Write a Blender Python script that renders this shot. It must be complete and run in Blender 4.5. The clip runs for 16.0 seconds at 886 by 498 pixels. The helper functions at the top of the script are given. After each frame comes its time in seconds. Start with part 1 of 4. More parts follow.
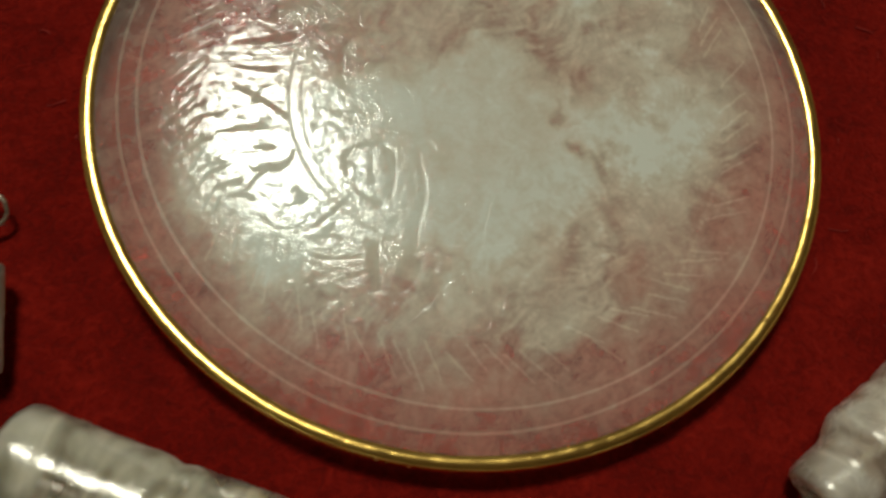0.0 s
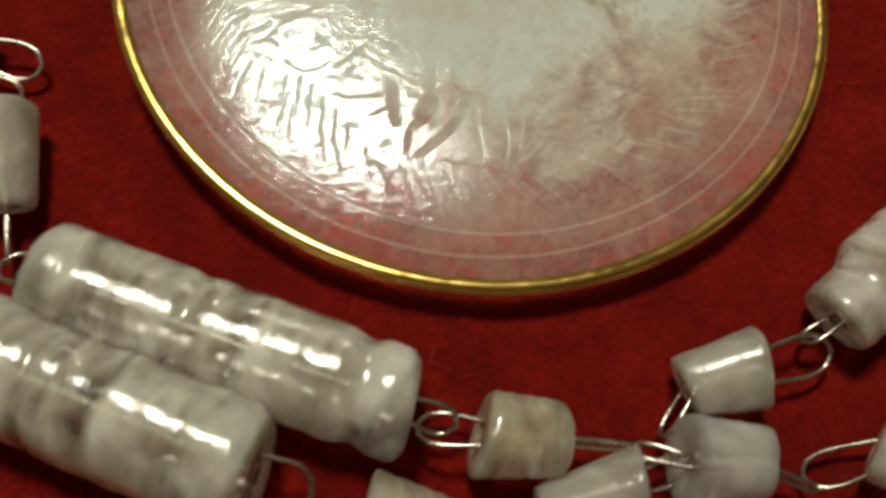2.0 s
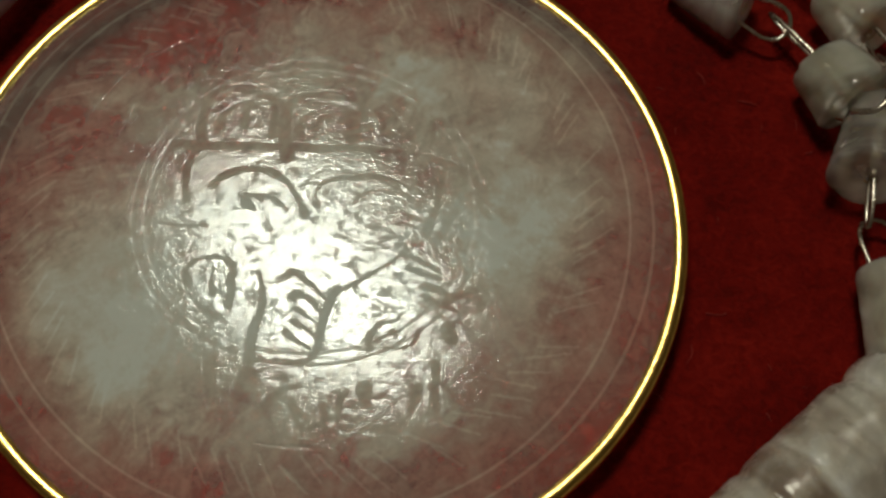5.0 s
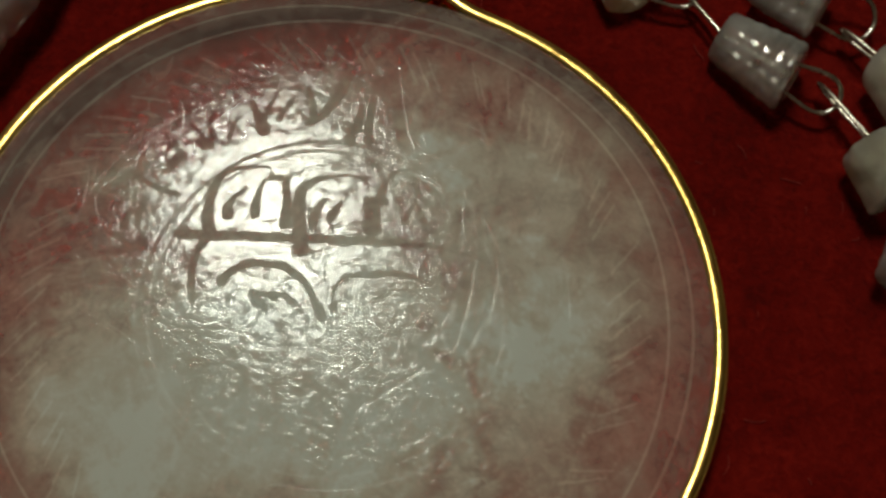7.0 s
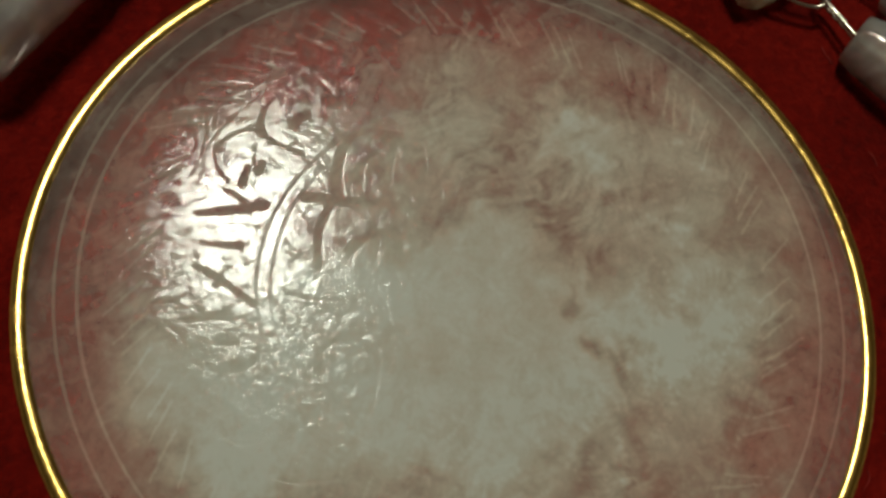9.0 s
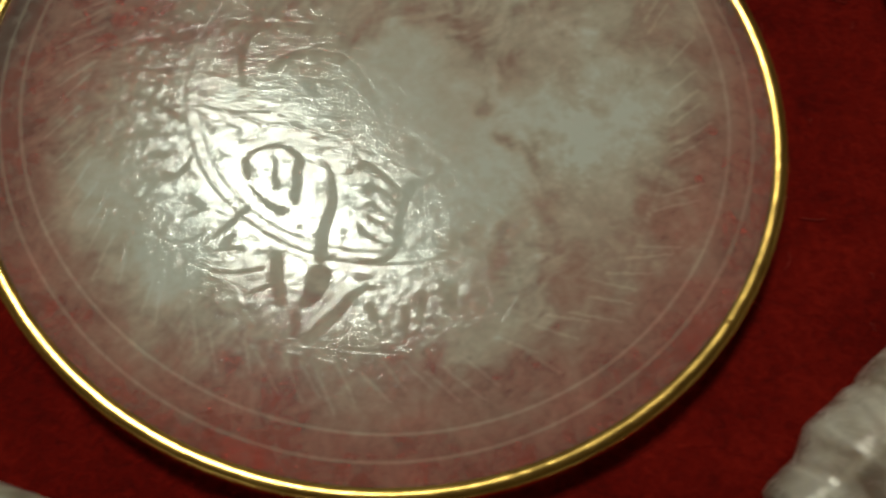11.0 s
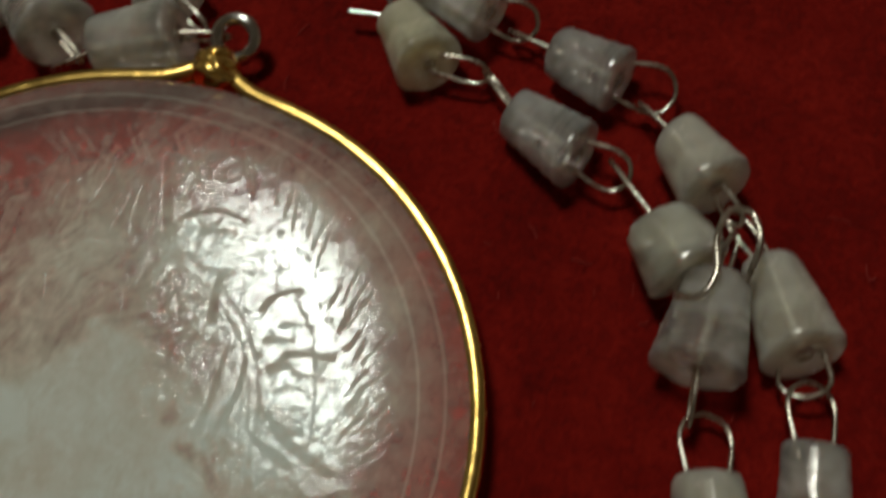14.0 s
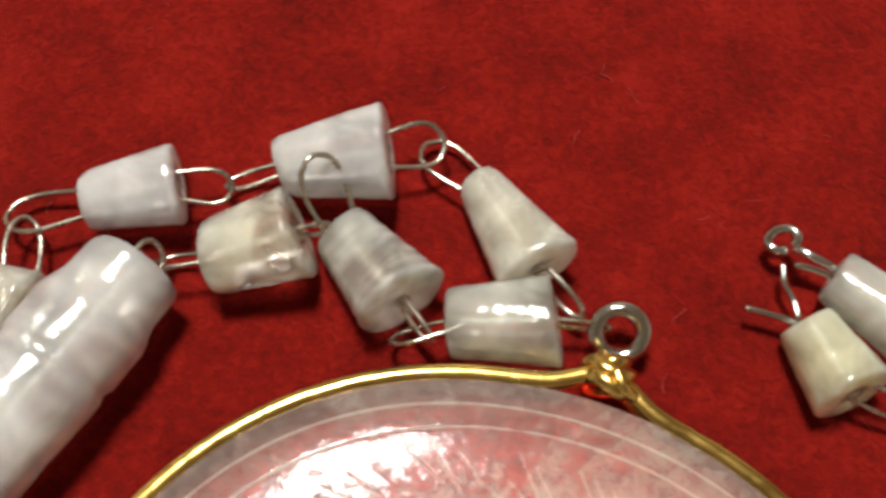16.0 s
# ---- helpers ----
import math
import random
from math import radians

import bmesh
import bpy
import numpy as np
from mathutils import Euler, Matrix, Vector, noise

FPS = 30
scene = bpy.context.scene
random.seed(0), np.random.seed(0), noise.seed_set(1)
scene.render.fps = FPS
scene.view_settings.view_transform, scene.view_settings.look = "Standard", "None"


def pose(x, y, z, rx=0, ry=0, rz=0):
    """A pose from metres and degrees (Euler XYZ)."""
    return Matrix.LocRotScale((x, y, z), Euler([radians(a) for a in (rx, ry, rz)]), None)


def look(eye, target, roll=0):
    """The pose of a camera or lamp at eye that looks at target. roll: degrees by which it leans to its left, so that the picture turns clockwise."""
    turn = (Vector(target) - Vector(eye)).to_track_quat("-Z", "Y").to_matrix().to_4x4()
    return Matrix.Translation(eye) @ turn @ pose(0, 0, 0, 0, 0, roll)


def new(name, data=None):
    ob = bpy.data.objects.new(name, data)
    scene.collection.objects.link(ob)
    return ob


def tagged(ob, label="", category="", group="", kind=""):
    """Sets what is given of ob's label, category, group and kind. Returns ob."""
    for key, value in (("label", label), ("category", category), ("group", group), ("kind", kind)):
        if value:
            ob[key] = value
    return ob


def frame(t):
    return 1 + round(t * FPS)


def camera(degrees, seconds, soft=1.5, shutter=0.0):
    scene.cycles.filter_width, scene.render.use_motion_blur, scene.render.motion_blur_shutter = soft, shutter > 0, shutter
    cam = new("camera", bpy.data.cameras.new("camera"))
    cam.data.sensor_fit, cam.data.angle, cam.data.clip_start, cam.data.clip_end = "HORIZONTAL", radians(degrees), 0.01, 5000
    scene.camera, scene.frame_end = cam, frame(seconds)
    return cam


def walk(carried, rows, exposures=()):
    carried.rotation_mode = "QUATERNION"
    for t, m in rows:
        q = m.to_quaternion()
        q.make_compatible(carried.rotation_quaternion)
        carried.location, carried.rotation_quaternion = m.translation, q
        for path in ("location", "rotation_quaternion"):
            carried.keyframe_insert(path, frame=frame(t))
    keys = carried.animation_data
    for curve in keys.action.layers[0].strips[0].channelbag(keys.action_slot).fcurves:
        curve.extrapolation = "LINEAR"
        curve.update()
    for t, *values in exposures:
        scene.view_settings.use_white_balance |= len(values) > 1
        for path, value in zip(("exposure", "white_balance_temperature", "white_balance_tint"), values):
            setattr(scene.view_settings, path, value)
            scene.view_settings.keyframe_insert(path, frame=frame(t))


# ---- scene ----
CM = 0.01  # plans below are in centimetres

# ---- camera ----
cam = camera(45.0, 16.0, soft=2.9, shutter=0.4)
PATH = [
    (0, (-1.456, -3.306, 7.003), (-1.108, -0.482, -0.473), 15.89),
    (0.5, (-1.619, -3.947, 7.041), (-1.329, -0.770, -0.296), 14.07),
    (1, (-1.360, -4.436, 6.930), (-1.134, -1.107, -0.341), 12.35),
    (1.5, (-1.568, -5.093, 6.583), (-1.341, -1.750, -0.681), 12.37),
    (2, (-1.222, -4.723, 6.652), (-1.098, -1.539, -0.686), 10.42),
    (2.5, (-0.389, -3.948, 6.515), (-0.308, -0.853, -0.862), 9.35),
    (3, (-0.083, -3.462, 6.763), (0.043, -0.195, -0.538), 9.30),
    (3.5, (0.000, -3.268, 6.923), (-0.000, 0.176, -0.297), 7.46),
    (4, (0.016, -3.273, 7.038), (-0.140, 0.318, -0.109), 5.14),
    (4.2, (0.075, -3.229, 7.042), (-0.203, 0.417, -0.073), 2.90),
    (6.3, (0.450, -1.926, 6.951), (-0.174, 0.610, -0.610), -7.20),
    (6.5, (0.304, -1.732, 7.049), (-0.286, 0.878, -0.491), -5.83),
    (7, (-0.159, -1.536, 7.052), (-0.500, 1.095, -0.496), -0.04),
    (7.5, (-0.661, -1.339, 6.963), (-0.795, 1.334, -0.576), 5.30),
    (8, (-0.977, -1.374, 6.736), (-0.839, 1.329, -0.792), 11.95),
    (8.5, (-1.489, -1.496, 6.480), (-1.188, 1.242, -1.031), 16.25),
    (8.7, (-1.550, -1.645, 6.436), (-1.222, 1.246, -1.016), 16.72),
    (10.8, (-0.885, -3.243, 6.107), (-0.949, -0.071, -1.237), 6.45),
    (11, (-0.569, -3.177, 6.264), (-0.667, -0.061, -1.104), 5.00),
    (11.5, (-0.120, -2.865, 6.572), (-0.265, 0.041, -0.880), 3.21),
    (12, (0.192, -2.805, 6.705), (-0.095, 0.241, -0.687), 0.45),
    (12.5, (0.787, -2.850, 6.960), (0.286, 0.331, -0.363), -3.05),
    (13, (1.269, -2.110, 7.662), (0.345, 1.131, 0.407), -9.07),
    (13.5, (1.881, -1.758, 7.445), (0.607, 1.345, 0.182), -14.93),
    (14, (2.061, -0.875, 6.915), (0.888, 1.921, -0.488), -15.04),
    (14.2, (1.964, -0.176, 6.915), (0.911, 2.533, -0.539), -13.42),
    (14.5, (1.718, 0.668, 6.952), (0.873, 3.295, -0.557), -9.74),
    (15, (0.498, 1.153, 7.064), (-0.131, 3.841, -0.445), -3.94),
    (15.5, (-0.801, 1.121, 6.922), (-1.291, 3.913, -0.559), 0.84),
    (16, (-1.749, 1.051, 6.682), (-2.043, 3.837, -0.811), 6.11),
]
EXPOSURES = [
    (0.0, -0.75, 6800, 3), (1.5, -0.4, 6800, 5), (2.5, -0.42, 6700, 4), (4.2, -1.15, 6800, 5), (6.3, -1.58, 6800, 5), (8.7, -1.22, 6800, 5),
    (10.8, -1.15, 6800, 3), (12.5, -1.5, 6700, 5), (13.5, -1.3, 6500, 5), (14.0, -1.2, 6300, 5), (14.5, -0.85, 7000, 15), (15.0, 0.25, 6600, 14), (16.0, 0.75, 6200, 10),
]
walk(cam, [(t, look([c * CM for c in eye], [c * CM for c in target], roll)) for t, eye, target, roll in PATH], EXPOSURES)

# ---- world: a dim room ----
world = bpy.data.worlds.new("room_air")
world.use_nodes = True
world.node_tree.nodes["Background"].inputs[0].default_value = (0.9, 0.85, 0.8, 1)
world.node_tree.nodes["Background"].inputs[1].default_value = 0.02
scene.world = world

LAMP_AT = (-0.290, 0.466, 1.5)
LAMP_RADIUS = 0.21
LAMP_POWER = 94.0


# ---- materials ----
class Nodes:
    def __init__(self, name):
        self.mat = bpy.data.materials.new(name)
        self.mat.use_nodes = True
        self.tree = self.mat.node_tree
        self.out = self.tree.nodes["Material Output"]
        self.bsdf = self.tree.nodes["Principled BSDF"]
        self.coord = self.add("ShaderNodeTexCoord").outputs["Object"]

    def add(self, kind, **values):
        node = self.tree.nodes.new(kind)
        for key, value in values.items():
            node.inputs[key.replace("_", " ")].default_value = value
        return node

    def link(self, a, b):
        self.tree.links.new(a, b)

    def noise(self, scale, detail=4.0, rough=0.55, warp=0.0, stretch=None):
        n = self.add("ShaderNodeTexNoise", Scale=scale, Detail=detail, Roughness=rough, Distortion=warp)
        src = self.coord
        if stretch:
            m = self.add("ShaderNodeMapping", Scale=stretch)
            self.link(src, m.inputs["Vector"])
            src = m.outputs["Vector"]
        self.link(src, n.inputs["Vector"])
        return n.outputs["Fac"]

    def ramp(self, fac, stops):
        r = self.add("ShaderNodeValToRGB")
        el = r.color_ramp.elements
        while len(el) < len(stops):
            el.new(0.5)
        for e, (at, c) in zip(el, stops):
            e.position = at
            e.color = (c, c, c, 1) if isinstance(c, (int, float)) else (*c, 1)
        self.link(fac, r.inputs["Fac"])
        return r.outputs["Color"]

    def math(self, op, a, b=None, clamp=False):
        m = self.add("ShaderNodeMath")
        m.operation = op
        m.use_clamp = clamp
        for i, v in enumerate((a, b)):
            if v is None:
                continue
            if isinstance(v, (int, float)):
                m.inputs[i].default_value = v
            else:
                self.link(v, m.inputs[i])
        return m.outputs[0]

    def mix(self, fac, a, b):
        m = self.add("ShaderNodeMix")
        m.data_type = "RGBA"
        if isinstance(fac, (int, float)):
            m.inputs[0].default_value = fac
        else:
            self.link(fac, m.inputs[0])
        for i, v in ((6, a), (7, b)):
            if isinstance(v, tuple):
                m.inputs[i].default_value = (*v, 1)
            else:
                self.link(v, m.inputs[i])
        return m.outputs[2]

    def bump(self, height, strength, distance, target=None):
        b = self.add("ShaderNodeBump", Strength=strength, Distance=distance)
        self.link(height, b.inputs["Height"])
        for t in target or [self.bsdf]:
            self.link(b.outputs["Normal"], t.inputs["Normal"])
        return b.outputs["Normal"]

    def set(self, **values):
        for key, value in values.items():
            self.bsdf.inputs[key.replace("_", " ")].default_value = value
        return self


def felt_material():
    n = Nodes("red_felt")
    n.set(Roughness=0.95, Sheen_Weight=0.25, Sheen_Roughness=0.5, Sheen_Tint=(0.8, 0.08, 0.06, 1), Specular_IOR_Level=0.1)
    blotch = n.noise(160, 4, 0.6)
    tuft = n.noise(1500, 4, 0.62, 0.8)
    fibre = n.noise(3200, 3, 0.6, 1.5)
    both = n.math("ADD", n.math("MULTIPLY", blotch, 0.45), n.math("MULTIPLY", tuft, 0.55))
    col = n.ramp(both, [(0.32, (0.070, 0.0022, 0.0014)), (0.5, (0.154, 0.0044, 0.0024)), (0.68, (0.25, 0.0105, 0.006))])
    n.link(col, n.bsdf.inputs["Base Color"])
    h = n.math("ADD", n.math("MULTIPLY", tuft, 0.7), n.math("MULTIPLY", fibre, 0.3))
    n.bump(h, 0.80, 0.0006)
    return n.mat


def plain_material(name, color, rough=0.8, metal=0.0, grain=60.0, vary=0.12, bump=0.0005):
    n = Nodes(name)
    n.set(Roughness=rough, Metallic=metal)
    f = n.noise(grain, 5)
    dark, light = tuple(c * (1 - vary) for c in color), tuple(min(1, c * (1 + vary)) for c in color)
    n.link(n.ramp(f, [(0.3, dark), (0.7, light)]), n.bsdf.inputs["Base Color"])
    n.bump(f, 0.3, bump)
    return n.mat


def metal_material(name, color, rough, scratch=900.0, strength=0.25, distance=0.00008):
    n = Nodes(name)
    n.set(Metallic=1.0)
    wear = n.noise(250, 4)
    fine = n.noise(scratch, 4, 0.6, 0.5)
    n.link(n.mix(n.ramp(wear, [(0.35, 0.0), (0.7, 1.0)]), tuple(c * 0.72 for c in color), color), n.bsdf.inputs["Base Color"])
    n.link(n.ramp(fine, [(0.3, rough * 0.7), (0.7, rough * 1.5)]), n.bsdf.inputs["Roughness"])
    n.bump(fine, strength, distance)
    return n.mat


def bead_material(name, color, second, milk, rough, bands=0.0, contrast=0.10, thin=0.75, gloss=1.6, lit=0.22):
    """Quartz: clear stone that bends light, with milk inside that scatters it, in clouds or growth bands."""
    n = Nodes(name)
    cloud = n.noise(260, 2.5, 0.45, 0.5)
    veil = n.noise(900, 5, 0.65, 0.6)
    fac = n.math("ADD", n.math("MULTIPLY", cloud, 0.9), n.math("MULTIPLY", veil, 0.1))
    if bands:
        layer = n.noise(bands, 2, 0.5, 0.4, stretch=(0.35, 0.35, 1.0))
        fac = n.math("ADD", n.math("MULTIPLY", fac, 0.42), n.math("MULTIPLY", layer, 0.58))
    info = n.add("ShaderNodeObjectInfo").outputs["Random"]
    fac = n.math("ADD", fac, n.math("MULTIPLY", n.math("SUBTRACT", info, 0.5), 0.05))
    tone = n.ramp(fac, [(0.38, second), (0.62, color)])
    solid = n.add("ShaderNodeSubsurfaceScattering", Scale=0.0024, Radius=(1.0, 0.95, 0.85))
    n.link(tone, solid.inputs["Color"])
    lit_through = n.add("ShaderNodeBsdfTranslucent")
    n.link(tone, lit_through.inputs["Color"])
    glow = n.add("ShaderNodeMixShader", Fac=lit)
    n.link(solid.outputs[0], glow.inputs[1])
    n.link(lit_through.outputs[0], glow.inputs[2])
    clear = n.add("ShaderNodeBsdfGlass", IOR=1.42, Roughness=0.08, Color=(1.0, 0.99, 0.97, 1))
    open_way = n.add("ShaderNodeBsdfTransparent", Color=(0.98, 0.97, 0.95, 1))
    see = n.add("ShaderNodeMixShader", Fac=thin)
    n.link(clear.outputs[0], see.inputs[1])
    n.link(open_way.outputs[0], see.inputs[2])
    inner = n.add("ShaderNodeMixShader")
    n.link(n.ramp(fac, [(0.38, max(0.02, milk - contrast)), (0.62, min(1.0, milk + contrast))]), inner.inputs[0])
    n.link(see.outputs[0], inner.inputs[1])
    n.link(glow.outputs[0], inner.inputs[2])
    shine = n.add("ShaderNodeBsdfGlossy", Color=(1, 1, 1, 1))
    n.link(n.ramp(veil, [(0.35, rough * 0.6), (0.65, rough * 1.4)]), shine.inputs["Roughness"])
    turned = n.noise(2600, 2, 0.5, 0.2, stretch=(0.15, 0.15, 1.0))
    relief = n.math("ADD", n.math("MULTIPLY", veil, 0.7), n.math("MULTIPLY", turned, 0.4))
    face = n.bump(relief, 0.45, 0.00012, [shine, solid])
    flaw = n.noise(420, 2, 0.45, 0.3, stretch=(0.6, 0.6, 1.3))
    n.bump(flaw, 1.0, 0.0005, [clear])
    coat = n.add("ShaderNodeFresnel", IOR=gloss)
    n.link(face, coat.inputs["Normal"])
    last = n.add("ShaderNodeMixShader")
    n.link(coat.outputs[0], last.inputs[0])
    n.link(inner.outputs[0], last.inputs[1])
    n.link(shine.outputs[0], last.inputs[2])
    n.link(last.outputs[0], n.out.inputs["Surface"])
    return n.mat


def crystal_material(name, gloss):
    """Rock crystal with white veils inside, a polished face and frosted engraving."""
    n = Nodes(name)
    veil, cut, line, level = (n.add("ShaderNodeAttribute") for _ in range(4))
    veil.attribute_name, cut.attribute_name, line.attribute_name, level.attribute_name = "veil", "cut", "line", "level"
    wisps = n.noise(480, 8, 0.70, 0.9)
    fine = n.noise(1700, 4, 0.6, 1.0)
    d = n.math("ADD", veil.outputs["Fac"], n.math("MULTIPLY", n.math("SUBTRACT", wisps, 0.5), 0.50))
    d = n.math("ADD", d, n.math("MULTIPLY", n.math("SUBTRACT", fine, 0.5), 0.22))
    d = n.math("ADD", d, n.math("MULTIPLY", line.outputs["Fac"], 0.42))
    dens = n.ramp(d, [(0.0, 0.24), (0.04, 0.33), (0.08, 0.40), (0.13, 0.49), (0.22, 0.58), (0.45, 0.72), (0.85, 0.96)] if gloss else [(0.2, 0.02), (0.8, 0.12)])
    tone = n.ramp(d, [(0.10, (0.42, 0.31, 0.28)), (0.36, (0.53, 0.50, 0.42)), (0.62, (0.66, 0.67, 0.57)), (0.86, (0.70, 0.76, 0.72))])
    milk = n.add("ShaderNodeBsdfDiffuse")
    n.link(level.outputs["Vector"], milk.inputs["Normal"])
    n.link(tone, milk.inputs["Color"])
    soft = n.add("ShaderNodeBsdfTranslucent")
    n.link(tone, soft.inputs["Color"])
    body = n.add("ShaderNodeMixShader", Fac=0.08)
    n.link(milk.outputs[0], body.inputs[1])
    n.link(soft.outputs[0], body.inputs[2])
    clear = n.add("ShaderNodeBsdfRefraction", IOR=1.45, Roughness=0.06, Color=(0.96, 0.92, 0.90, 1))
    inner = n.add("ShaderNodeMixShader")
    n.link(dens, inner.inputs[0])
    n.link(clear.outputs[0], inner.inputs[1])
    n.link(body.outputs[0], inner.inputs[2])
    top = inner.outputs[0]
    if gloss:
        shine = n.add("ShaderNodeBsdfGlossy")
        pits = n.ramp(n.noise(1500, 3, 0.6, 0.6, stretch=(0.7, 1.0, 1.0)), [(0.53, 0.0), (0.62, 0.6)])
        dull = n.math("MAXIMUM", cut.outputs["Fac"], pits)
        n.link(n.ramp(dull, [(0.10, (0.86, 0.94, 1.0)), (0.5, (0.10, 0.11, 0.12))]), shine.inputs["Color"])
        n.link(n.ramp(cut.outputs["Fac"], [(0.10, 0.09), (0.4, 0.6)]), shine.inputs["Roughness"])
        haze = n.add("ShaderNodeBsdfGlossy", Color=(0.72, 0.90, 1.0, 1), Roughness=0.38)
        fres = n.add("ShaderNodeFresnel", IOR=1.68)
        scratch = n.noise(2300, 4, 0.62, 0.4, stretch=(0.7, 1.0, 1.0))
        ripple = n.noise(900, 3, 0.55, 0.4, stretch=(0.75, 1.1, 1.0))
        relief = n.math("ADD", n.math("MULTIPLY", scratch, 0.75), n.math("MULTIPLY", ripple, 0.9))
        nrm = n.bump(relief, 0.34, 0.0001, [shine])
        calm = n.bump(relief, 0.30, 0.0001, [haze])
        n.link(level.outputs["Vector"], calm.node.inputs["Normal"])
        n.link(nrm, fres.inputs["Normal"])
        polish = n.add("ShaderNodeMixShader", Fac=0.14)
        n.link(shine.outputs[0], polish.inputs[1])
        n.link(haze.outputs[0], polish.inputs[2])
        last = n.add("ShaderNodeMixShader")
        n.link(fres.outputs[0], last.inputs[0])
        n.link(top, last.inputs[1])
        n.link(polish.outputs[0], last.inputs[2])
        top = last.outputs[0]
    n.link(top, n.out.inputs["Surface"])
    return n.mat


FELT = felt_material()
GOLD = metal_material("gold", (1.0, 0.68, 0.20), 0.19)
STEEL = metal_material("steel_wire", (0.66, 0.61, 0.53), 0.24)
BRIGHT = metal_material("bright_steel", (0.72, 0.72, 0.70), 0.12)
PLASTER = plain_material("wall_plaster", (0.72, 0.66, 0.58), 0.9, grain=14)
CEILING = plain_material("ceiling_paint", (0.75, 0.72, 0.66), 0.9, grain=14)
FLOORING = plain_material("floor_wood", (0.22, 0.13, 0.07), 0.5, grain=9)
TABLE = plain_material("table_wood", (0.25, 0.14, 0.07), 0.4, grain=25)
LAMP_FRAME = plain_material("lamp_frame", (0.6, 0.58, 0.55), 0.4)
CRYSTAL = crystal_material("engraved_crystal", True)
CRYSTAL_BACK = crystal_material("crystal_back", False)
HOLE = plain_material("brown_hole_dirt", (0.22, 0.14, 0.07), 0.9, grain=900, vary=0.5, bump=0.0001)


def quartz(name, color, second, milk, rough, label, bands=0.0, contrast=0.10, thin=0.75, gloss=1.6, lit=0.22):
    return bead_material(name + "_quartz", color, second, milk, rough, bands, contrast, thin, gloss, lit), label


BEADS = {
    "milk": quartz("milky", (0.99, 0.93, 0.79), (0.94, 0.86, 0.71), 0.50, 0.20, "milky white quartz bead", 0, 0.14),
    "lav": quartz("lavender", (0.95, 0.96, 1.0), (0.89, 0.89, 0.95), 0.56, 0.11, "pale lavender translucent quartz bead", 0, 0.13),
    "warm": quartz("smoky", (0.97, 0.90, 0.75), (0.89, 0.79, 0.64), 0.38, 0.12, "smoky beige translucent quartz bead", 0, 0.24),
    "band": quartz("banded", (1.0, 0.96, 0.89), (0.93, 0.87, 0.79), 0.40, 0.10, "banded translucent quartz bead", 420, 0.26),
    "grey": quartz("grey", (0.95, 0.96, 0.88), (0.87, 0.86, 0.76), 0.41, 0.12, "greyish translucent quartz bead", 260, 0.24),
    "green": quartz("greenish", (0.89, 0.90, 0.76), (0.81, 0.81, 0.66), 0.44, 0.16, "dull greenish quartz bead", 0, 0.16),
    "clear": quartz("clear", (1.0, 0.96, 0.91), (0.96, 0.90, 0.85), 0.34, 0.09, "clear rock crystal bead with faint ridges", 420, 0.22, 0.72, 1.9),
    "honey": quartz("honey", (0.98, 0.86, 0.66), (0.92, 0.76, 0.54), 0.42, 0.11, "honey-tinted ridged quartz bead", 600, 0.18),
    "honeymilk": quartz("cream", (0.98, 0.92, 0.69), (0.93, 0.84, 0.58), 0.56, 0.15, "cream-yellow milky quartz bead", 0, 0.16),
    "tubeclear": quartz("clear_tube", (1.0, 0.95, 0.82), (0.98, 0.86, 0.68), 0.48, 0.17, "long clear rock crystal barrel bead", 380, 0.40, 0.84, 1.8, 0.22),
    "tubeband": quartz("banded_tube", (1.0, 0.97, 0.91), (0.88, 0.77, 0.65), 0.64, 0.24, "long striated quartz barrel bead", 480, 0.34),
    "tubemilk": quartz("milky_tube", (0.95, 0.96, 1.0), (0.89, 0.90, 0.94), 0.54, 0.16, "long milky quartz barrel bead with bands", 300, 0.20, 0.70, 1.75),
}


# ---- mesh helpers ----
def mesh_object(name, bm, material, smooth=True):
    me = bpy.data.meshes.new(name)
    bm.to_mesh(me)
    bm.free()
    if smooth:
        me.polygons.foreach_set("use_smooth", [True] * len(me.polygons))
    me.materials.append(material)
    return new(name, me)


def part(name, bm, material, parent, label="", smooth=True):
    ob = mesh_object(name, bm, material, smooth)
    ob.parent = parent
    return tagged(ob, label) if label else ob


def box(bm, x0, y0, z0, x1, y1, z1):
    m = Matrix.LocRotScale(((x0 + x1) / 2, (y0 + y1) / 2, (z0 + z1) / 2), None, (x1 - x0, y1 - y0, z1 - z0))
    bmesh.ops.create_cube(bm, size=1, matrix=m)


def lathe(bm, rings, sides, closed=False, shape=None):
    """Rings of (radius, z) turned about z; shape(angle, z) scales the radius."""
    rows = []
    for r, z in rings:
        row = []
        for k in range(sides):
            a = 2 * math.pi * k / sides
            s = shape(a, z) if shape else 1.0
            row.append(bm.verts.new((r * s * math.cos(a), r * s * math.sin(a), z)))
        rows.append(row)
    pairs = list(zip(rows, rows[1:])) + ([(rows[-1], rows[0])] if closed else [])
    for lo, hi in pairs:
        for k in range(sides):
            j = (k + 1) % sides
            bm.faces.new((lo[k], lo[j], hi[j], hi[k]))


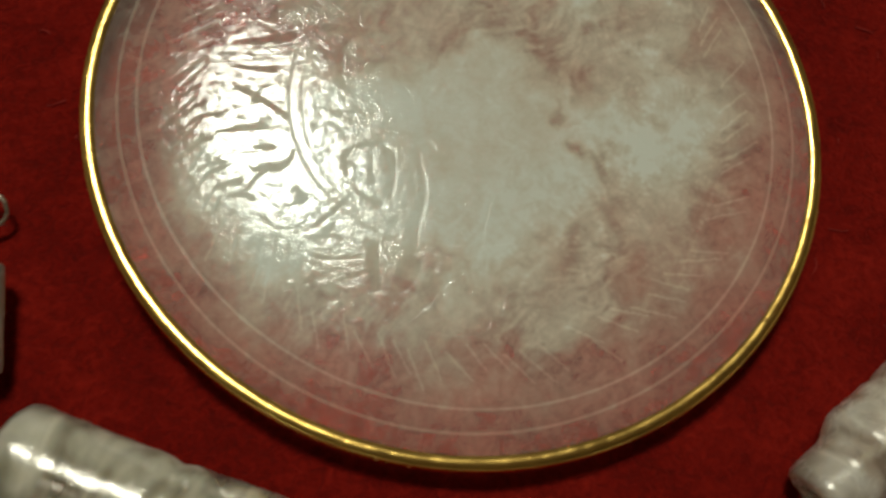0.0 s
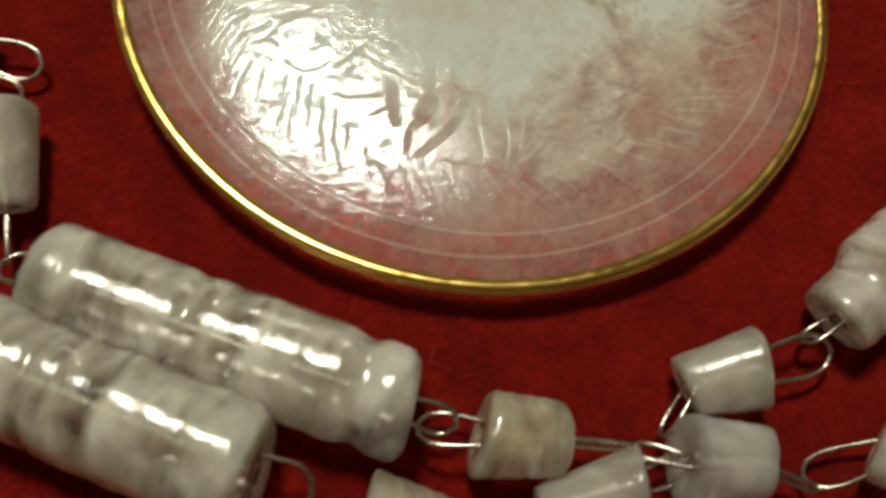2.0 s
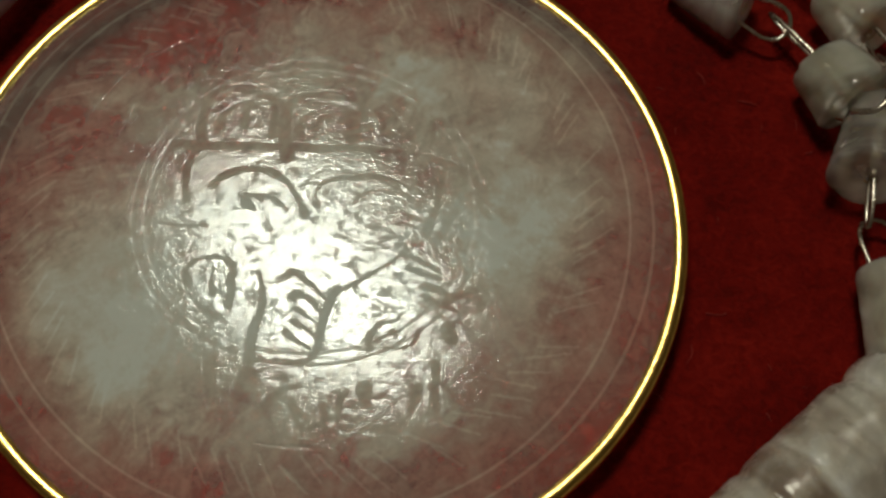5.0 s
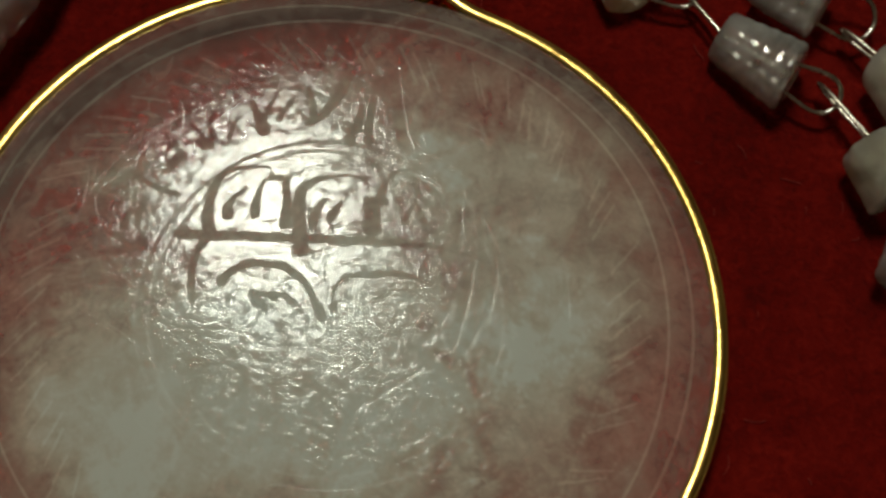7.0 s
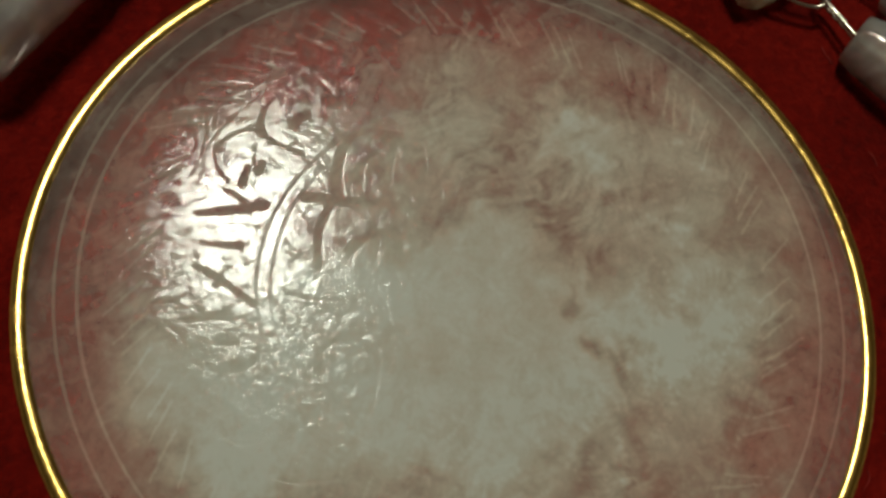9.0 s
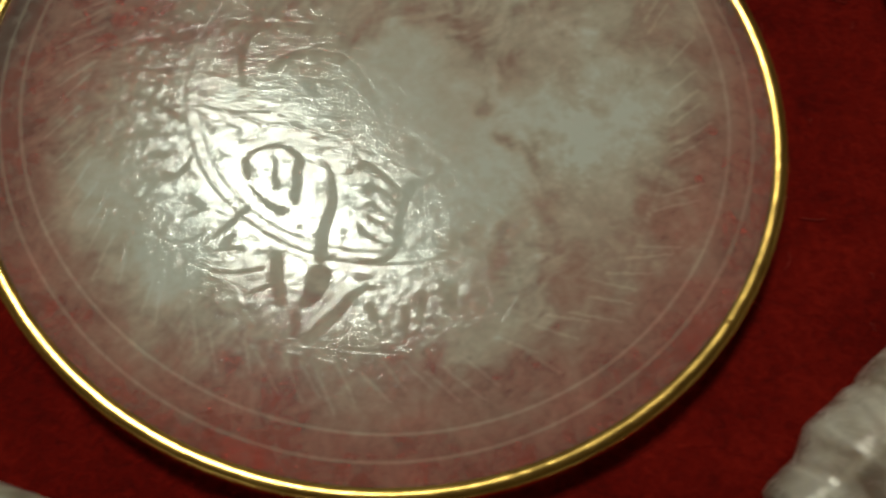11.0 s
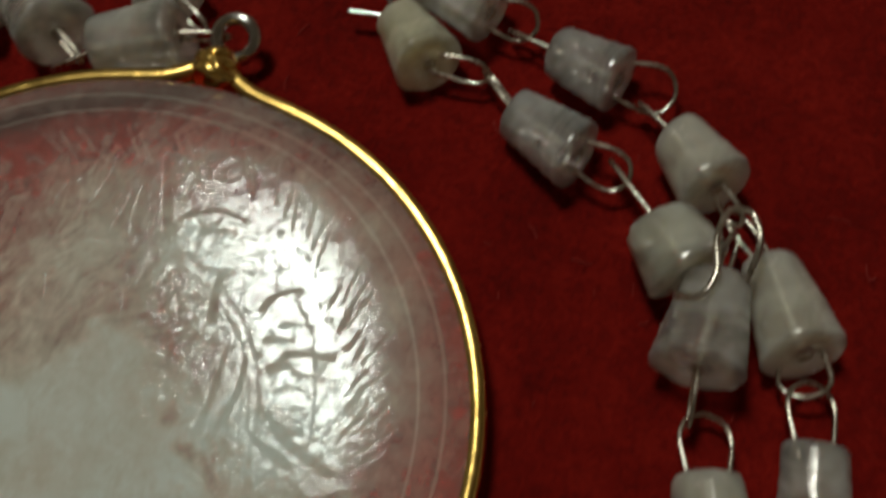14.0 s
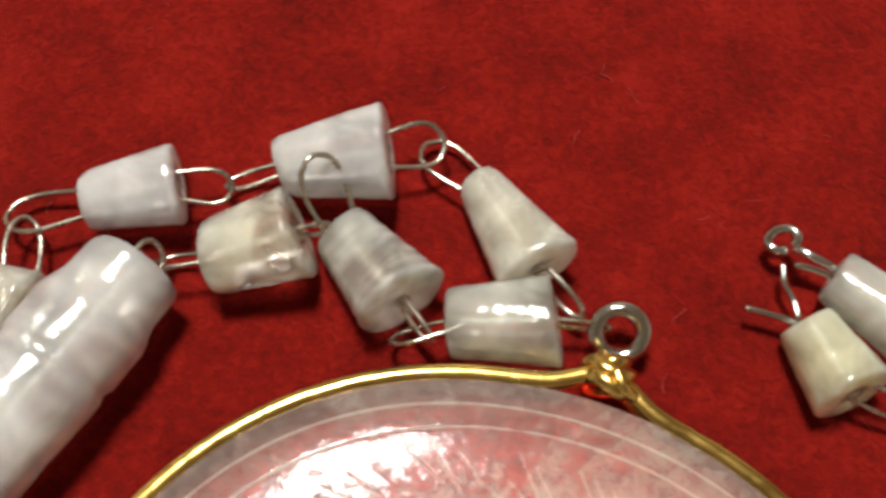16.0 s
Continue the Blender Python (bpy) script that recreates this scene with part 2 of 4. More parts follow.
def sweep(bm, path, radius, sides=8, closed=False, flat=(1.0, 1.0)):
    """A round wire along a list of points."""
    pts = [Vector(p) for p in path]
    count = len(pts)
    rows, side = [], None
    for i, p in enumerate(pts):
        a = pts[i - 1] if (i or closed) else p
        b = pts[(i + 1) % count] if (i + 1 < count or closed) else p
        t = (b - a).normalized()
        if side is None:
            side = t.cross(Vector((0, 0, 1)))
            side = side.normalized() if side.length > 1e-3 else t.orthogonal().normalized()
        side = (side - t * side.dot(t)).normalized()
        up = t.cross(side)
        rows.append([bm.verts.new(p + radius * (flat[0] * math.cos(2 * math.pi * k / sides) * side + flat[1] * math.sin(2 * math.pi * k / sides) * up)) for k in range(sides)])
    links = list(zip(rows, rows[1:])) + ([(rows[-1], rows[0])] if closed else [])
    for lo, hi in links:
        for k in range(sides):
            j = (k + 1) % sides
            bm.faces.new((lo[k], lo[j], hi[j], hi[k]))
    if not closed:
        bm.faces.new(rows[0][::-1])
        bm.faces.new(rows[-1])


def bent(points, steps=10):
    """A smooth line through a few points (Catmull-Rom)."""
    p = [Vector(v) for v in points]
    p = [2 * p[0] - p[1]] + p + [2 * p[-1] - p[-2]]
    out = []
    for i in range(1, len(p) - 2):
        for s in range(steps):
            t = s / steps
            a, b, c, d = p[i - 1 : i + 3]
            out.append(0.5 * (2 * b + (c - a) * t + (2 * a - 5 * b + 4 * c - d) * t * t + (3 * b - a - 3 * c + d) * t**3))
    return out + [p[-2]]


# ---- the room: table, cloth, walls, lamp ----
def build_room():
    def slab(name, material, label, *b):
        bm = bmesh.new()
        box(bm, *b)
        tagged(mesh_object(name, bm, material, False), label, name.split("_")[0], kind="structure")

    slab("floor", FLOORING, "plain dark wooden floor of the room", -2, -2, -0.86, 2, 2, -0.76)
    slab("ceiling", CEILING, "plain painted ceiling over the table", -2, -2, 1.6, 2, 2, 1.7)
    slab("wall_north", PLASTER, "plain plastered wall of the room", -2, 2, -0.76, 2, 2.1, 1.6)
    slab("wall_south", PLASTER, "plain plastered wall of the room", -2, -2.1, -0.76, 2, -2, 1.6)
    slab("wall_east", PLASTER, "plain plastered wall of the room", 2, -2, -0.76, 2.1, 2, 1.6)
    slab("wall_west", PLASTER, "plain plastered wall of the room", -2.1, -2, -0.76, -2, 2, 1.6)

    table = tagged(new("table"), "wooden table under the red felt cloth", "table")
    table.location = (0, 0, -0.76)
    bm = bmesh.new()
    box(bm, -0.6, -0.4, 0.72, 0.6, 0.4, 0.756)
    bmesh.ops.bevel(bm, geom=bm.edges[:], offset=0.004, segments=2, affect="EDGES")
    part("tabletop", bm, TABLE, table)
    for x in (-0.54, 0.54):
        for y in (-0.34, 0.34):
            bm = bmesh.new()
            box(bm, x - 0.03, y - 0.03, 0, x + 0.03, y + 0.03, 0.72)
            part("leg", bm, TABLE, table)

    lamp = tagged(new("ceiling_light"), "round glowing ceiling light with a pale frame", "ceiling light")
    lamp.location = LAMP_AT
    bm = bmesh.new()
    r = LAMP_RADIUS
    lathe(bm, [(r, 0.0), (r + 0.02, 0.0), (r + 0.025, 0.02), (r + 0.01, 0.1), (0.02, 0.1), (0.02, 0.08), (r, 0.08)], 48, True)
    part("frame", bm, LAMP_FRAME, lamp)
    bm = bmesh.new()
    lathe(bm, [(0.001, 0.004), (r * 0.5, 0.005), (r - 0.002, 0.012)], 48)
    for f in bm.faces:
        f.normal_flip()
    n = Nodes("lamp_glow")
    # a frosted bowl: bright over the bulbs in the middle, dimmer and cooler towards its edge
    far = n.add("ShaderNodeVectorMath")
    far.operation = "LENGTH"
    n.link(n.coord, far.inputs[0])
    across = n.math("DIVIDE", far.outputs["Value"], LAMP_RADIUS)
    glow = n.add("ShaderNodeEmission")
    n.link(n.ramp(across, [(0.60, (1.0, 0.955, 0.79)), (0.80, (0.95, 0.95, 0.88))]), glow.inputs["Color"])
    n.link(n.math("MULTIPLY", n.ramp(across, [(0.66, 1.0), (0.80, 0.22), (0.97, 0.08)]), LAMP_POWER), glow.inputs["Strength"])
    n.link(glow.outputs[0], n.out.inputs["Surface"])
    part("diffuser", bm, n.mat, lamp)


build_room()


def felt_height(x, y):
    """Low folds and tufts of the cloth, in centimetres."""
    v = 0.018 * noise.noise((x * 0.5, y * 0.5, 1.0)) + 0.012 * noise.noise((x * 2.3, y * 2.3, 4.0)) + 0.008 * noise.noise((x * 7, y * 7, 9.0))
    return v - 0.02


def build_cloth():
    inner = [i * 0.08 for i in range(-100, 101)]
    outer = [8 + 1.2 * 1.35**k for k in range(9)]
    axis = [-v for v in outer[::-1]] + inner + outer
    count = len(axis)
    verts = [(x * CM, y * CM * 0.9, felt_height(x, y) * CM) for y in axis for x in axis]
    faces = [(j * count + i, j * count + i + 1, (j + 1) * count + i + 1, (j + 1) * count + i) for j in range(count - 1) for i in range(count - 1)]
    me = bpy.data.meshes.new("felt_cloth")
    me.from_pydata(verts, [], faces)
    me.polygons.foreach_set("use_smooth", [True] * len(me.polygons))
    me.materials.append(FELT)
    tagged(new("felt_cloth", me), "red felt cloth with short nap spread on the table", "cloth")


build_cloth()

# ---- the amulet ----
CENTRE = Vector((-1.155, 0.282))
AXES = (2.563, 2.444)
TURN = math.radians(175.7)
EDGE_Z, RISE, SHOULDER = 0.328, 0.076, 0.085
LEAN = (math.atan(0.030), math.atan(0.0167))
BAIL_ANGLE = math.atan2(2.85 - CENTRE.y, -0.85 - CENTRE.x)

GROOVES = []


def groove(x0, y0, xm, ym, x1, y1, start, end):
    """An engraved stroke from one point over a middle one to another, with its width at both ends."""
    GROOVES.append((np.array((x0, y0)), np.array((xm, ym)), np.array((x1, y1)), start, end))


groove(-2.18, 0.64, -1.42, 0.71, -0.77, 0.77, 0.066, 0.052)
groove(-0.77, 0.77, -0.47, 0.77, -0.21, 0.73, 0.044, 0.015)
groove(-1.99, 0.68, -2.03, 0.86, -1.99, 1.07, 0.082, 0.052)
groove(-1.99, 1.07, -1.87, 1.15, -1.67, 1.17, 0.045, 0.011)
groove(-2.01, 0.63, -2.05, 0.44, -2.01, 0.22, 0.051, 0.044)
groove(-1.89, 0.81, -1.89, 0.90, -1.80, 1.01, 0.075, 0.015)
groove(-1.72, 0.84, -1.72, 0.95, -1.70, 1.08, 0.067, 0.015)
groove(-1.70, 1.08, -1.64, 1.11, -1.56, 1.11, 0.015, 0.038)
groove(-1.56, 1.11, -1.52, 0.95, -1.51, 0.80, 0.045, 0.075)
groove(-1.37, 0.64, -1.43, 0.87, -1.44, 1.04, 0.097, 0.082)
groove(-1.44, 1.04, -1.34, 1.14, -1.18, 1.19, 0.060, 0.015)
groove(-1.18, 1.19, -1.05, 1.18, -1.00, 1.11, 0.015, 0.011)
groove(-1.33, 0.85, -1.31, 0.94, -1.26, 1.01, 0.074, 0.015)
groove(-1.22, 0.88, -1.19, 0.95, -1.16, 1.00, 0.067, 0.015)
groove(-0.98, 1.03, -0.95, 0.94, -0.94, 0.84, 0.082, 0.126)
groove(-1.03, 1.04, -0.95, 1.03, -0.88, 1.04, 0.015, 0.067)
groove(-0.92, 1.04, -0.87, 1.22, -0.75, 1.29, 0.060, 0.015)
groove(-0.75, 1.29, -0.66, 1.31, -0.60, 1.28, 0.015, 0.011)
groove(-0.73, 0.93, -0.71, 0.99, -0.68, 1.07, 0.059, 0.015)
groove(-0.61, 0.95, -0.64, 1.01, -0.68, 1.08, 0.052, 0.015)
groove(-1.77, 1.45, -1.81, 1.52, -1.89, 1.64, 0.100, 0.038)
groove(-1.78, 1.53, -1.75, 1.63, -1.72, 1.77, 0.054, 0.012)
groove(-1.68, 1.54, -1.65, 1.61, -1.61, 1.72, 0.038, 0.012)
groove(-1.44, 1.55, -1.47, 1.67, -1.52, 1.80, 0.054, 0.031)
groove(-1.48, 1.53, -1.34, 1.69, -1.26, 1.97, 0.039, 0.100)
groove(-1.18, 1.44, -1.14, 1.60, -1.13, 1.70, 0.084, 0.038)
groove(-1.05, 1.46, -1.07, 1.61, -1.06, 1.78, 0.061, 0.038)
groove(-0.81, 1.48, -0.87, 1.64, -0.96, 2.01, 0.084, 0.054)
groove(-0.77, 1.57, -0.55, 1.66, -0.32, 1.62, 0.046, 0.023)
groove(-0.60, 1.49, -0.49, 1.52, -0.38, 1.52, 0.061, 0.019)
groove(-1.98, 1.35, -1.98, 1.42, -1.94, 1.52, 0.038, 0.011)
groove(-1.85, 0.35, -1.71, 0.49, -1.46, 0.51, 0.058, 0.044)
groove(-1.46, 0.51, -1.32, 0.42, -1.19, 0.24, 0.051, 0.033)
groove(-1.19, 0.24, -1.18, 0.23, -1.17, 0.21, 0.065, 0.065)
groove(-1.64, 0.29, -1.57, 0.31, -1.49, 0.29, 0.022, 0.036)
groove(-1.60, 0.26, -1.57, 0.24, -1.54, 0.22, 0.079, 0.036)
groove(-1.54, 0.32, -1.39, 0.30, -1.30, 0.22, 0.036, 0.014)
groove(-1.10, 0.27, -1.09, 0.46, -0.88, 0.53, 0.015, 0.036)
groove(-0.88, 0.53, -0.70, 0.56, -0.51, 0.51, 0.044, 0.018)
groove(-0.85, 0.34, -0.76, 0.44, -0.58, 0.45, 0.022, 0.014)
groove(-2.55, 0.64, -2.55, 0.71, -2.54, 0.76, 0.060, 0.034)
groove(-2.48, 0.73, -2.47, 0.76, -2.47, 0.80, 0.047, 0.040)
groove(-2.52, 0.73, -2.51, 0.75, -2.49, 0.78, 0.017, 0.017)
groove(-2.51, 0.79, -2.53, 0.86, -2.53, 0.92, 0.020, 0.010)
groove(-2.64, 0.64, -2.76, 0.80, -2.68, 0.95, 0.020, 0.017)
groove(-2.68, 0.95, -2.60, 1.00, -2.51, 0.99, 0.017, 0.017)
groove(-2.78, 0.41, -2.60, 0.46, -2.41, 0.53, 0.033, 0.079)
groove(-2.66, 0.59, -2.57, 0.56, -2.51, 0.53, 0.017, 0.040)
groove(-2.51, 0.99, -2.54, 1.12, -2.48, 1.28, 0.055, 0.010)
groove(-2.34, 1.11, -2.31, 1.15, -2.28, 1.18, 0.069, 0.062)
groove(-2.38, 1.16, -2.38, 1.20, -2.38, 1.26, 0.010, 0.010)
groove(-2.31, 1.21, -2.34, 1.26, -2.38, 1.30, 0.010, 0.010)
groove(-2.51, 0.99, -2.39, 0.94, -2.25, 0.91, 0.031, 0.027)
groove(-2.12, 1.29, -2.13, 1.29, -2.16, 1.30, 0.097, 0.083)
groove(-2.27, 1.43, -2.20, 1.37, -2.12, 1.31, 0.017, 0.031)
groove(-2.09, 1.32, -2.13, 1.42, -2.12, 1.54, 0.035, 0.014)
groove(-2.29, 1.49, -2.34, 1.60, -2.38, 1.73, 0.028, 0.056)
groove(-2.71, 0.24, -2.60, 0.24, -2.48, 0.26, 0.020, 0.052)
groove(-2.87, 0.62, -2.65, 1.15, -2.18, 1.55, 0.010, 0.010)
groove(-3.01, 1.06, -2.90, 0.89, -2.89, 0.78, 0.017, 0.014)
groove(-2.92, 1.11, -2.85, 0.97, -2.84, 0.79, 0.017, 0.014)
groove(-2.85, 1.20, -2.82, 1.05, -2.81, 0.94, 0.017, 0.014)
groove(-1.87, -0.39, -1.89, -0.25, -1.73, -0.16, 0.038, 0.031)
groove(-1.73, -0.16, -1.60, -0.21, -1.59, -0.31, 0.031, 0.061)
groove(-1.59, -0.31, -1.57, -0.39, -1.57, -0.50, 0.061, 0.068)
groove(-1.69, -0.43, -1.71, -0.35, -1.72, -0.25, 0.046, 0.015)
groove(-1.84, -0.45, -1.74, -0.54, -1.62, -0.58, 0.015, 0.053)
groove(-1.41, -0.23, -1.35, -0.40, -1.35, -0.57, 0.023, 0.068)
groove(-1.35, -0.57, -1.37, -0.69, -1.36, -0.84, 0.059, 0.089)
groove(-1.36, -0.84, -1.32, -0.85, -1.28, -0.83, 0.037, 0.015)
groove(-0.86, -0.30, -0.92, -0.47, -0.93, -0.63, 0.060, 0.060)
groove(-0.93, -0.63, -0.96, -0.79, -1.12, -0.83, 0.059, 0.029)
groove(-0.86, -0.30, -0.68, -0.19, -0.38, 0.09, 0.038, 0.015)
groove(-1.62, -0.87, -1.59, -1.01, -1.55, -1.14, 0.087, 0.080)
groove(-1.35, -0.96, -1.37, -1.06, -1.40, -1.12, 0.152, 0.080)
groove(-1.02, -0.99, -1.12, -1.04, -1.22, -1.19, 0.029, 0.073)
groove(-1.22, -1.19, -1.29, -1.27, -1.37, -1.35, 0.071, 0.064)
groove(-1.03, -1.11, -1.01, -1.15, -0.99, -1.18, 0.065, 0.050)
groove(-0.99, -1.18, -0.96, -1.25, -0.94, -1.31, 0.025, 0.011)
groove(-0.83, -1.10, -0.80, -1.21, -0.80, -1.30, 0.050, 0.014)
groove(-0.73, -1.03, -0.73, -1.11, -0.72, -1.20, 0.058, 0.022)
groove(-0.58, -0.95, -0.57, -1.01, -0.55, -1.06, 0.109, 0.051)
groove(-1.22, -1.37, -1.07, -1.37, -0.86, -1.36, 0.011, 0.025)
groove(-1.97, -0.88, -1.88, -0.85, -1.83, -0.85, 0.015, 0.044)
groove(-1.94, -0.84, -1.90, -0.78, -1.90, -0.76, 0.059, 0.022)
groove(-2.01, -1.00, -1.85, -1.00, -1.69, -0.95, 0.015, 0.029)
groove(-2.19, 0.05, -2.05, 0.03, -1.82, 0.06, 0.012, 0.023)
groove(-1.20, -0.22, -1.10, -0.25, -0.91, -0.40, 0.065, 0.014)
groove(-1.15, -0.39, -1.06, -0.38, -0.91, -0.51, 0.071, 0.014)
groove(-1.14, -0.48, -1.08, -0.49, -0.98, -0.54, 0.032, 0.011)
groove(-1.12, -0.56, -1.04, -0.59, -0.94, -0.66, 0.046, 0.014)
groove(-1.15, -0.64, -1.09, -0.68, -0.98, -0.73, 0.053, 0.011)
groove(-0.58, -0.68, -0.60, -0.59, -0.52, -0.49, 0.056, 0.028)
groove(-0.52, -0.49, -0.45, -0.47, -0.41, -0.42, 0.021, 0.011)
groove(-0.46, -0.56, -0.43, -0.55, -0.39, -0.52, 0.042, 0.011)
groove(-0.50, -0.67, -0.34, -0.64, -0.29, -0.54, 0.010, 0.028)
groove(-0.29, -0.22, -0.18, -0.23, -0.10, -0.30, 0.057, 0.029)
groove(-0.28, -0.28, -0.19, -0.32, -0.08, -0.35, 0.050, 0.021)
groove(-0.15, -0.75, -0.14, -0.78, -0.15, -0.82, 0.069, 0.049)
groove(-0.14, -0.82, -0.07, -0.88, 0.02, -0.94, 0.028, 0.014)
groove(-0.25, -0.97, -0.26, -1.02, -0.28, -1.10, 0.089, 0.021)
groove(-0.14, -0.87, -0.12, -0.96, -0.10, -1.02, 0.048, 0.062)
groove(-0.07, 1.02, -0.00, 1.12, 0.14, 1.18, 0.059, 0.025)
groove(0.07, 0.92, 0.15, 0.95, 0.28, 0.95, 0.041, 0.017)
groove(0.13, 0.71, 0.22, 0.76, 0.45, 0.75, 0.057, 0.049)
groove(0.22, 0.63, 0.30, 0.62, 0.43, 0.62, 0.041, 0.016)
groove(0.05, 0.40, 0.17, 0.29, 0.34, 0.26, 0.032, 0.048)
groove(0.17, 0.26, 0.35, 0.14, 0.57, 0.03, 0.079, 0.055)
groove(0.02, 0.22, 0.11, 0.15, 0.29, 0.05, 0.040, 0.071)
groove(0.14, -0.05, 0.21, 0.02, 0.28, 0.09, 0.020, 0.031)
groove(-0.13, -0.30, 0.09, -0.19, 0.47, -0.12, 0.062, 0.023)
groove(-0.25, 0.71, -0.28, 0.40, -0.33, 0.16, 0.020, 0.065)
groove(-0.12, 0.70, -0.13, 0.42, -0.26, 0.11, 0.032, 0.057)
groove(-0.39, 0.91, -0.40, 1.05, -0.40, 1.21, 0.076, 0.050)
groove(-0.47, 0.00, -0.36, -0.03, -0.21, -0.09, 0.055, 0.032)
groove(-0.41, -0.09, -0.32, -0.12, -0.20, -0.15, 0.047, 0.032)
groove(-0.10, -0.49, -0.08, -0.53, -0.06, -0.56, 0.092, 0.077)
groove(-0.01, 0.82, 0.07, 0.83, 0.18, 0.84, 0.053, 0.019)
groove(0.06, 0.61, 0.07, 0.65, 0.18, 0.67, 0.045, 0.060)
groove(0.12, 0.49, 0.20, 0.53, 0.34, 0.52, 0.037, 0.015)
groove(0.19, 0.39, 0.23, 0.40, 0.32, 0.40, 0.018, 0.011)
groove(0.36, 1.09, 0.37, 1.15, 0.41, 1.23, 0.030, 0.034)
groove(0.46, 0.95, 0.48, 1.01, 0.51, 1.11, 0.045, 0.034)
groove(0.52, 0.83, 0.55, 0.87, 0.59, 0.95, 0.045, 0.034)
groove(0.59, 0.77, 0.61, 0.82, 0.63, 0.89, 0.037, 0.030)
groove(0.60, 0.59, 0.63, 0.64, 0.68, 0.71, 0.022, 0.037)
groove(0.60, 0.46, 0.64, 0.52, 0.68, 0.60, 0.029, 0.033)
groove(0.59, 0.27, 0.63, 0.34, 0.71, 0.41, 0.022, 0.033)
groove(0.41, 0.22, 0.48, 0.26, 0.52, 0.33, 0.022, 0.011)
groove(0.29, 0.90, 0.38, 0.51, 0.40, 0.18, 0.011, 0.011)
groove(0.08, 1.24, 0.17, 1.08, 0.26, 0.93, 0.015, 0.011)
groove(-3.09, -0.07, -3.01, 0.00, -2.95, 0.05, 0.023, 0.038)
groove(-3.01, -0.18, -2.95, -0.11, -2.89, -0.06, 0.023, 0.030)
groove(-3.01, -0.32, -2.92, -0.19, -2.79, -0.14, 0.015, 0.038)
groove(-2.79, -0.14, -2.76, -0.13, -2.73, -0.08, 0.030, 0.011)
groove(-2.92, -0.44, -2.86, -0.36, -2.80, -0.31, 0.015, 0.037)
groove(-2.84, -0.56, -2.78, -0.50, -2.71, -0.46, 0.015, 0.037)
groove(-2.79, -0.59, -2.71, -0.52, -2.67, -0.48, 0.015, 0.044)
groove(-2.71, -0.66, -2.64, -0.62, -2.55, -0.58, 0.015, 0.052)
groove(-2.60, -0.70, -2.50, -0.67, -2.44, -0.69, 0.022, 0.044)
groove(-2.77, -0.26, -2.63, -0.21, -2.48, -0.17, 0.015, 0.060)
groove(-2.49, -0.33, -2.44, -0.32, -2.39, -0.31, 0.030, 0.052)
groove(-2.52, -0.45, -2.46, -0.48, -2.38, -0.43, 0.015, 0.037)
groove(-2.37, -0.45, -2.27, -0.41, -2.24, -0.30, 0.067, 0.022)
groove(-2.52, -0.65, -2.46, -0.56, -2.41, -0.48, 0.015, 0.037)
groove(-2.71, 0.09, -2.54, 0.03, -2.33, -0.07, 0.038, 0.042)
groove(-2.56, 0.01, -2.55, 0.03, -2.55, 0.06, 0.061, 0.038)
groove(-2.18, -0.57, -2.16, -0.59, -2.14, -0.61, 0.048, 0.048)
groove(-2.22, -0.69, -2.17, -0.67, -2.10, -0.63, 0.015, 0.029)
groove(-2.35, -0.80, -2.33, -0.82, -2.32, -0.83, 0.044, 0.033)
groove(-2.32, -0.83, -2.19, -0.85, -2.07, -0.77, 0.018, 0.015)
groove(-2.00, -0.79, -1.91, -0.68, -1.84, -0.59, 0.032, 0.039)
groove(-1.74, -1.12, -1.66, -1.07, -1.57, -1.00, 0.010, 0.035)
groove(-1.45, -1.19, -1.45, -1.25, -1.45, -1.32, 0.045, 0.052)
groove(-2.24, -0.91, -2.23, -1.05, -2.22, -1.19, 0.027, 0.023)
groove(-2.15, -0.95, -2.14, -1.10, -2.13, -1.24, 0.027, 0.023)
groove(-2.06, -1.03, -2.05, -1.16, -2.04, -1.30, 0.026, 0.023)
groove(-1.96, -1.11, -1.95, -1.24, -1.94, -1.36, 0.026, 0.019)
groove(-1.86, -1.20, -1.85, -1.29, -1.85, -1.39, 0.023, 0.019)
groove(-2.34, -0.91, -2.34, -1.01, -2.34, -1.12, 0.023, 0.019)


def oval(angle, scale=1.0):
    """A point of the amulet's outline; the rim swells a little towards the bail."""
    c, s = math.cos(angle - TURN), math.sin(angle - TURN)
    d = (angle - BAIL_ANGLE + math.pi) % (2 * math.pi) - math.pi
    r = scale / math.hypot(c / AXES[0], s / AXES[1]) * (1 - 0.016 * math.exp(-((d / 0.55) ** 2)))
    return Vector((math.cos(angle) * r, math.sin(angle) * r))


NICKS = []
# border of slanting nicks inside the rings
for k in range(96):
    a = 2 * math.pi * k / 96 + random.uniform(-0.015, 0.015)
    lean = 0.085 + random.uniform(-0.02, 0.02)
    low = 0.715 + random.uniform(-0.02, 0.02)
    p, q = oval(a, low) + CENTRE, oval(a + lean, low + random.uniform(0.065, 0.10)) + CENTRE
    if random.random() < 0.85:
        NICKS.append((np.array(p), np.array((p + q) / 2), np.array(q), 0.020, 0.014))


